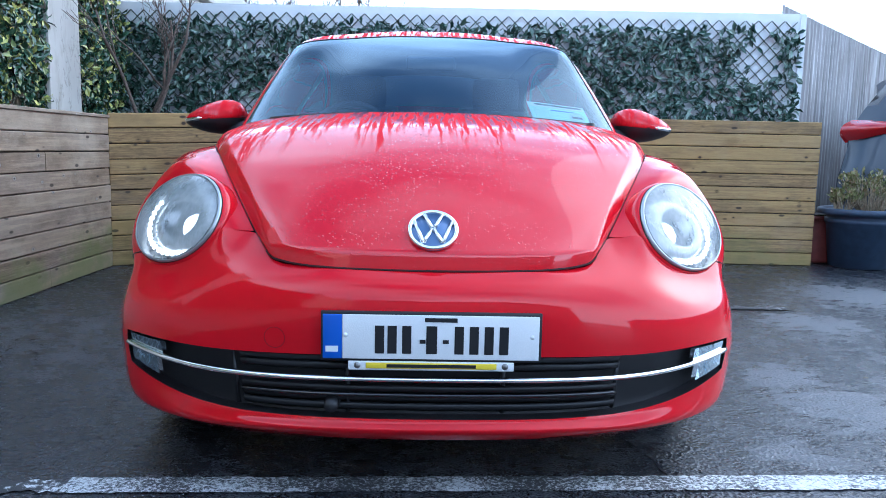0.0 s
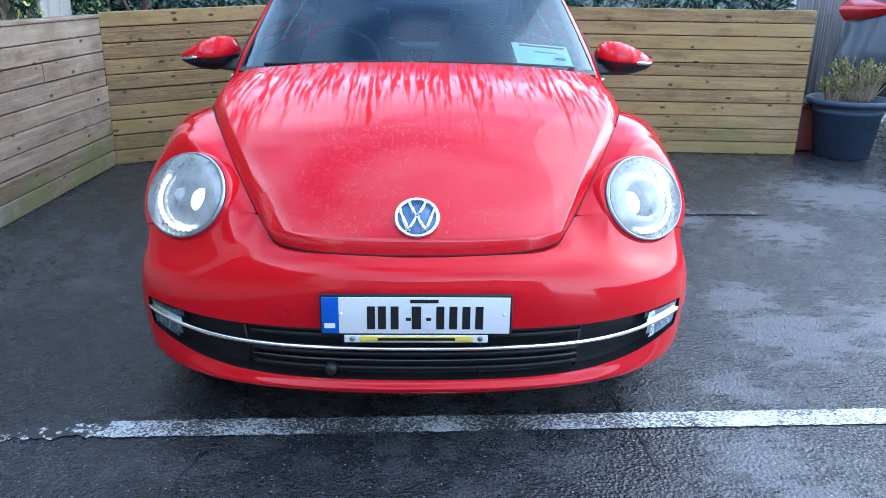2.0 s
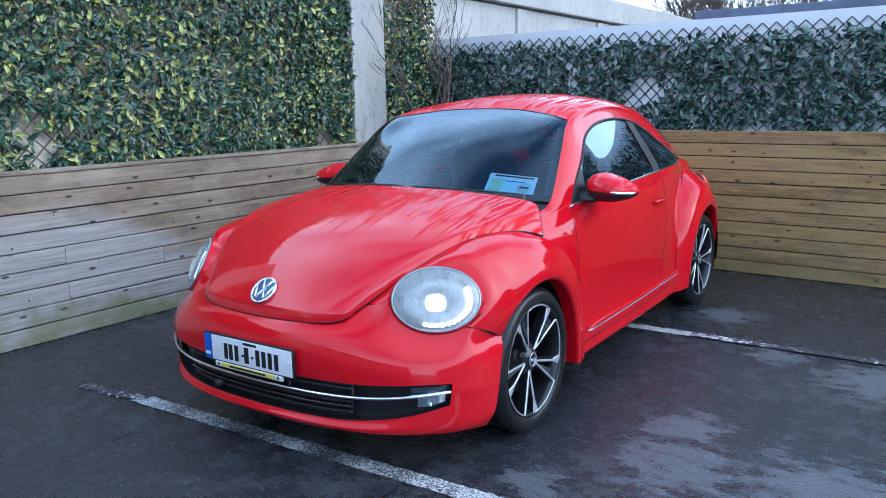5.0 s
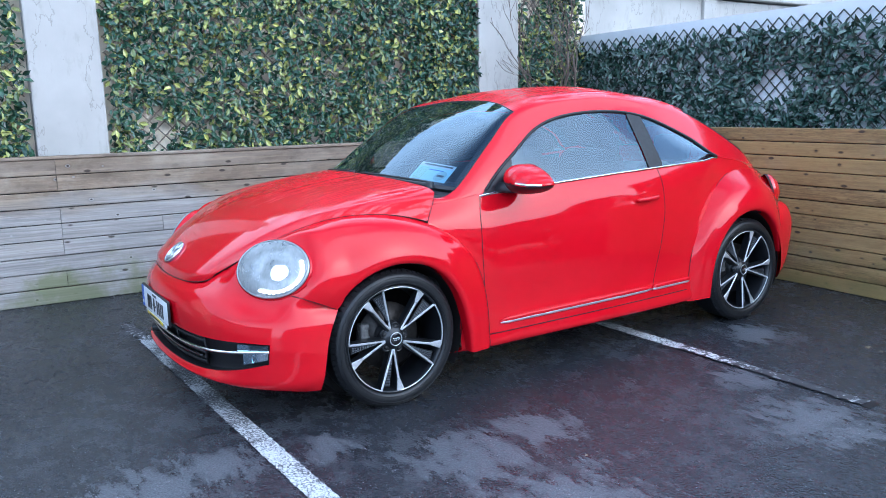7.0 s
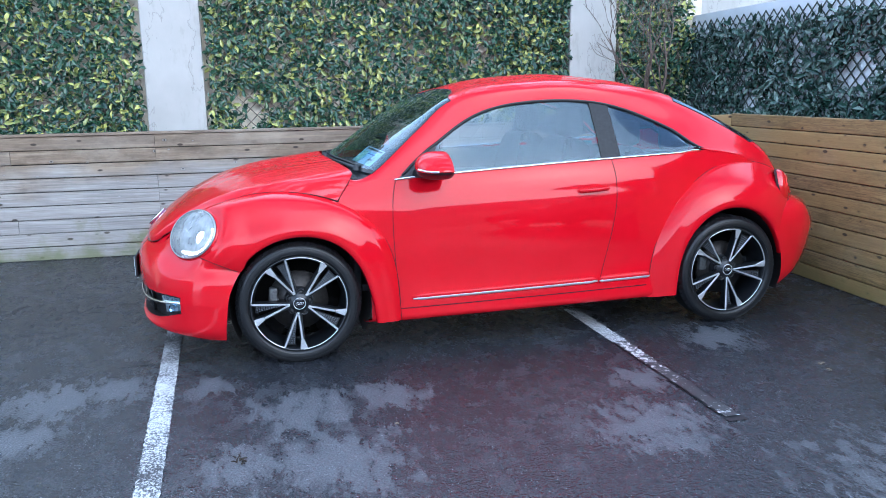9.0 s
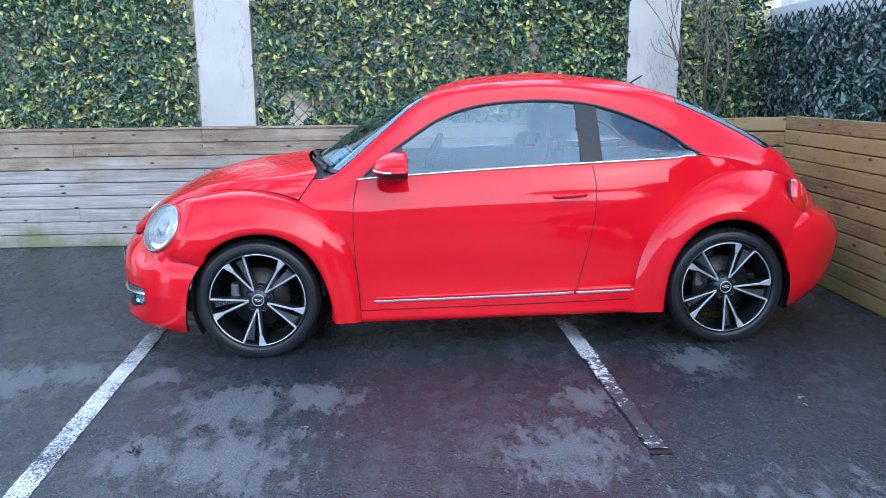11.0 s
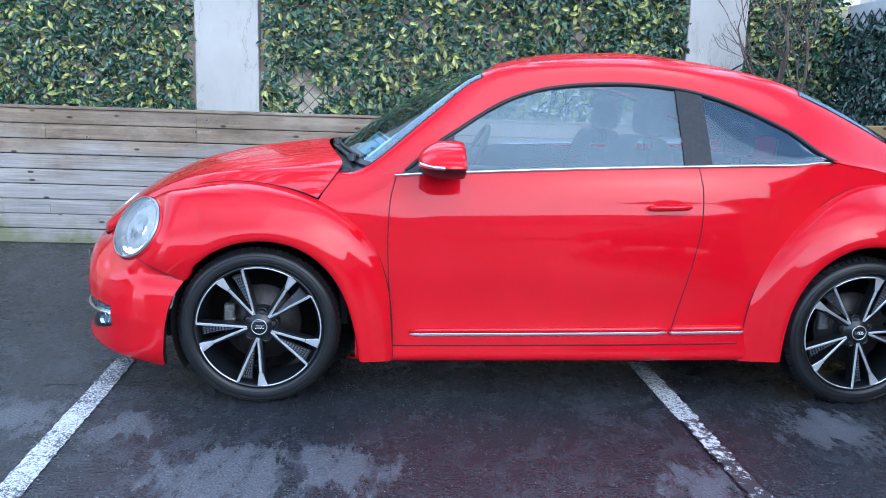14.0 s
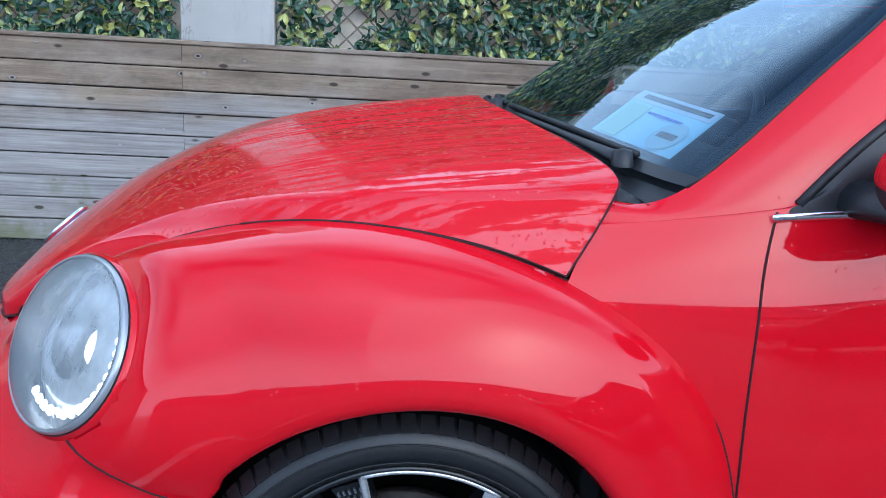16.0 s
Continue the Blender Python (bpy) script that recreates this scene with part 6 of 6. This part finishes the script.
    part("cap_ring", tube([(0.003, 0.030 * math.cos(2 * math.pi * k / 40), 0.030 * math.sin(2 * math.pi * k / 40)) for k in range(40)], 0.002, 6, closed=True), ALLOY, w)
    for k in range(4):
        part("emblem_ring", tube([(0.005, -0.0135 + 0.009 * k + 0.006 * math.cos(2 * math.pi * q / 16), 0.006 * math.sin(2 * math.pi * q / 16)) for q in range(16)], 0.0011, 4, closed=True), CHROME, w)
    return w


WHEEL_R = 0.3105
for y, spin in ((0.0, 44.5), (2.537, 65.0)):
    for sgn in (1, -1):
        w = wheel(spin)
        w.parent = car
        w.matrix_basis = Matrix.Translation((sgn * 0.866, y, WHEEL_R + 0.009)) @ (Matrix.Rotation(math.pi, 4, "Z") if sgn < 0 else Matrix()) @ Matrix.Diagonal((1, 1.02, 1.02, 1))
        # liner inside the arch
        r0 = 0.372 if y == 0 else 0.385
        liner = lathe([(r0, -0.005), (r0, -0.30), (0.0, -0.30)], 48)
        liner = (liner[0], [q for q in liner[1] if sum(liner[0][k][2] for k in q) / len(q) > (-0.17 if y == 0 else -0.13)])
        part("arch_liner", xf(liner, Matrix.Translation((sgn * 0.845, y + (0.015 if y == 0 else 0.01), 0.315)) @ Matrix.Diagonal((sgn, 1, 1, 1))), DARK, car)

# --- underside, floor and cabin
part("underbody", box(0, 1.27, 0.22, 1.10, 3.5, 0.10, 0.03), DARK, car)
part("cabin_floor", box(0, 1.6, 0.34, 1.45, 2.5, 0.04, 0.01), CABIN, car)
part("bulkhead", box(0, 0.33, 0.62, 1.45, 0.04, 0.66, 0.01), CABIN, car)
dash = skin(np.array([[(sx * 0.74, y, z - 0.012 * abs(sx) * 2) for sx in (-1, -0.5, 0, 0.5, 1)] for y, z in ((0.36, 0.965), (0.55, 0.962), (0.78, 0.955), (0.90, 0.90), (0.93, 0.78), (0.90, 0.55))]), 6, 6)
part("dashboard", grid_geo(dash), CABIN, car, "charcoal dashboard")
part("parcel_shelf", box(0, 2.62, 0.92, 1.1, 0.5, 0.03, 0.01), CABIN, car)
for sgn in (1, -1):
    part("door_card", box(sgn * 0.765, 1.30, 0.675, 0.03, 1.15, 0.62, 0.012), CABIN, car)
    part("side_trim", box(sgn * 0.655, 2.22, 0.68, 0.04, 0.65, 0.60, 0.012), CABIN, car)
for lo, hi in ((L["window_top"] + 1, L["rail"] + 1), (L["door_high"] + 2, L["belt"] - 1)):
    for sgn in (1, -1):
        rows = np.arange(lo, hi + 1)
        if sgn < 0:
            rows = (NL - rows)[::-1]
        trim = hull[rows][:, S0 + 2:S7 - 1].copy()
        trim[..., 0] *= 0.972
        trim[..., 2] -= 0.010
        part("pillar_trim", grid_geo(trim), CABIN, car, "charcoal inner pillar trim")
headliner = hull[L["rail"] - 4:NL - L["rail"] + 5, S2:S5 + 1].copy()
headliner[..., 2] -= 0.02
part("headliner", grid_geo(headliner, None, True), plain("grey headlining", (0.20, 0.20, 0.19), 0.9, grain=0.1), car)


def seat(x, y, w, back_h, name="seat"):
    s = new(name)
    s.parent = car
    cushion = skin(np.array([[(x + w * u, y + d, z + 0.05 * abs(u) ** 2 * 4) for u in (-0.5, -0.38, 0, 0.38, 0.5)] for d, z in ((-0.30, 0.42), (-0.28, 0.54), (-0.05, 0.55), (0.20, 0.53), (0.24, 0.42))]), 4, 4)
    part("cushion", grid_geo(cushion), SEATCLOTH, s)
    rows = []
    for d, z, k in ((0.14, 0.48, 1.0), (0.17, 0.62, 1.0), (0.23, 0.80, 0.96), (0.29, 0.48 + back_h * 0.9, 0.80), (0.32, 0.48 + back_h, 0.62), (0.38, 0.48 + back_h, 0.62), (0.40, 0.80, 0.94), (0.36, 0.48, 1.0)):
        rows.append([(x + w * u * k, y + d - (0.05 * abs(u) * 2 if d < 0.33 else -0.0), z) for u in (-0.5, -0.38, 0, 0.38, 0.5)])
    part("backrest", grid_geo(skin(np.array(rows), 4, 4)), SEATCLOTH, s)
    hy, hz = y + 0.36, 0.48 + back_h + 0.10
    part("headrest", box(x, hy, hz, 0.26, 0.10, 0.18, 0.045), SEATCLOTH, s)
    for q in (-0.06, 0.06):
        part("headrest_post", tube([(x + q, hy, hz - 0.16), (x + q, hy, hz - 0.05)], 0.007, 6), CHROME, s)


seat(0.37, 1.35, 0.50, 0.62, "front_seat")
seat(-0.37, 1.35, 0.50, 0.62, "front_seat")
seat(0.32, 2.10, 0.52, 0.50, "rear_seat")
seat(-0.32, 2.10, 0.52, 0.50, "rear_seat")

steer = new("steering_wheel")
steer.parent = car
sm = Matrix.Translation((-0.37, 0.98, 0.93)) @ Matrix.Rotation(radians(66), 4, "X")
part("rim", xf(tube([(0.185 * math.cos(2 * math.pi * k / 48), 0.185 * math.sin(2 * math.pi * k / 48), 0) for k in range(48)], 0.016, 10, closed=True), sm), PLASTIC, steer)
part("spokes", xf(join(tube([(-0.18, 0, 0), (0.18, 0, 0)], 0.016, 6, flat=0.5), tube([(0, 0, 0), (0, -0.18, 0)], 0.016, 6, flat=0.5), lathe([(0.0, 0.03), (0.06, 0.02), (0.075, -0.03)], 24, "z")), sm), PLASTIC, steer)
part("rear_view_mirror", box(0.0, 0.86, 1.275, 0.22, 0.03, 0.06, 0.014), PLASTIC, car, "black interior mirror")

# ---------------------------------------------------------------- dark grey car beyond the pot
grey = thing("car", "dark grey hatchback parked beside the corrugated fence, seen from behind", "car", (4.36, 5.32, 0.0))
GL = [
    # underside, bumper foot, bumper, waist, shoulder, glass foot, roof edge, centre, for stations from the tail forwards
    [(0.50, -0.02, 0.30), (0.56, -0.05, 0.42), (0.58, -0.06, 0.62), (0.56, 0.00, 0.84), (0.52, 0.02, 1.06), (0.47, 0.10, 1.24), (0.40, 0.26, 1.47), (0.0, 0.22, 1.52)],
    [(0.70, 0.10, 0.28), (0.78, 0.10, 0.42), (0.80, 0.10, 0.64), (0.76, 0.15, 0.86), (0.70, 0.20, 1.08), (0.62, 0.30, 1.26), (0.54, 0.42, 1.48), (0.0, 0.40, 1.555)],
    [(0.78, 0.42, 0.26), (0.86, 0.42, 0.42), (0.885, 0.42, 0.64), (0.86, 0.45, 0.86), (0.81, 0.50, 1.06), (0.72, 0.58, 1.26), (0.60, 0.68, 1.49), (0.0, 0.70, 1.575)],
    [(0.78, 1.10, 0.26), (0.86, 1.10, 0.42), (0.89, 1.10, 0.64), (0.875, 1.12, 0.86), (0.84, 1.15, 1.02), (0.74, 1.20, 1.24), (0.62, 1.25, 1.48), (0.0, 1.30, 1.57)],
    [(0.78, 2.10, 0.26), (0.86, 2.10, 0.42), (0.89, 2.10, 0.62), (0.88, 2.10, 0.82), (0.85, 2.10, 0.95), (0.76, 2.08, 1.17), (0.64, 2.05, 1.42), (0.0, 2.00, 1.51)],
    [(0.78, 2.90, 0.26), (0.86, 2.90, 0.42), (0.88, 2.90, 0.60), (0.86, 2.90, 0.78), (0.80, 2.88, 0.90), (0.72, 2.85, 0.95), (0.60, 2.82, 0.98), (0.0, 2.78, 1.01)],
    [(0.76, 3.60, 0.26), (0.84, 3.60, 0.40), (0.85, 3.60, 0.56), (0.82, 3.58, 0.72), (0.74, 3.55, 0.80), (0.64, 3.55, 0.84), (0.50, 3.56, 0.87), (0.0, 3.60, 0.90)],
    [(0.55, 3.95, 0.28), (0.62, 4.00, 0.38), (0.62, 4.02, 0.50), (0.60, 4.00, 0.60), (0.54, 3.96, 0.66), (0.46, 3.94, 0.69), (0.36, 3.95, 0.71), (0.0, 4.02, 0.72)],
]
gb = np.array(GL).transpose(1, 0, 2)
gb = np.concatenate([(gb * np.array((-1, 1, 1))), gb[-2::-1]], 0)
gg = skin(gb, 8, 8)
NG = gg.shape[0] - 1


def grey_glass(i, j):
    s = i if i < NG // 2 else NG - 1 - i
    return 5 * 8 <= s < 6 * 8 and 8 <= j < 35 or (s >= 5 * 8 + 2 and j < 4) or (s >= 6 * 8 and 33 <= j < 40)


GM = Matrix.Rotation(radians(-118), 4, "Z") @ Matrix.Diagonal((1, 1, 1.07, 1))
part("body", xf(grid_geo(gg, lambda i, j: not grey_glass(i, j), True), GM), GREY_CAR, grey, "dark grey painted body")
for end in (0, -1):
    ring = gg[:, end]
    part("end_panel", xf(([tuple(p) for p in ring], [tuple(range(len(ring)))]), GM), GREY_CAR, grey, smooth=False)
part("underbody", xf(box(0, 2.0, 0.26, 1.3, 3.7, 0.1, 0.02), GM), DARK, grey)
part("glass", xf(grid_geo(gg, grey_glass, True), GM), GLOSSBLACK, grey, "dark tinted glass")
for sgn in (-1, 1):
    g = skin(np.array([[(sgn * 0.56, -0.01, 0.985), (sgn * 0.575, -0.075, 1.08), (sgn * 0.53, 0.02, 1.175)], [(sgn * 0.72, 0.15, 1.01), (sgn * 0.760, 0.105, 1.09), (sgn * 0.67, 0.20, 1.165)], [(sgn * 0.80, 0.46, 1.095), (sgn * 0.822, 0.462, 1.112), (sgn * 0.79, 0.47, 1.13)]]), 6, 6)
    part("tail_light", xf(grid_geo(g, None, sgn > 0), GM), REDLENS, grey, "pointed red tail light")
    for wy in (0.80, 3.22):
        wl2 = new("wheel")
        wl2.parent = grey
        wl2.matrix_basis = Matrix.Rotation(radians(-118), 4, "Z") @ Matrix.Translation((sgn * 0.872, wy, 0.322)) @ (Matrix.Rotation(math.pi, 4, "Z") if sgn < 0 else Matrix())
        part("tyre", lathe([(0.21, -0.20), (0.30, -0.20), (0.322, -0.16), (0.322, -0.03), (0.30, 0.0), (0.23, 0.0), (0.21, -0.01)], 56), TYRE, wl2)
        part("rim", lathe([(0.212, -0.012), (0.20, -0.02), (0.07, -0.035), (0.06, -0.02), (0.0, -0.018)], 40), RIMBLACK, wl2)
        part("rim_edge", lathe([(0.212, -0.012), (0.214, -0.004), (0.198, -0.004), (0.194, -0.018)], 40), ALLOY, wl2, "silver rim edge")
        for k in range(5):
            part("spoke", xf(box(-0.012, 0.115, 0, 0.022, 0.17, 0.062, 0.008), Matrix.Rotation(radians(72 * k + 12), 4, "X")), ALLOY, wl2, "silver spoke")
        part("arch_trim", xf(tube([(sgn * 0.885, wy - 0.02 + 0.375 * math.cos(t), 0.32 + 0.375 * math.sin(t)) for t in [math.pi * k / 20 for k in range(21)]], 0.03, 8, flat=0.7), GM), RUBBER, grey, "black wheel arch trim")
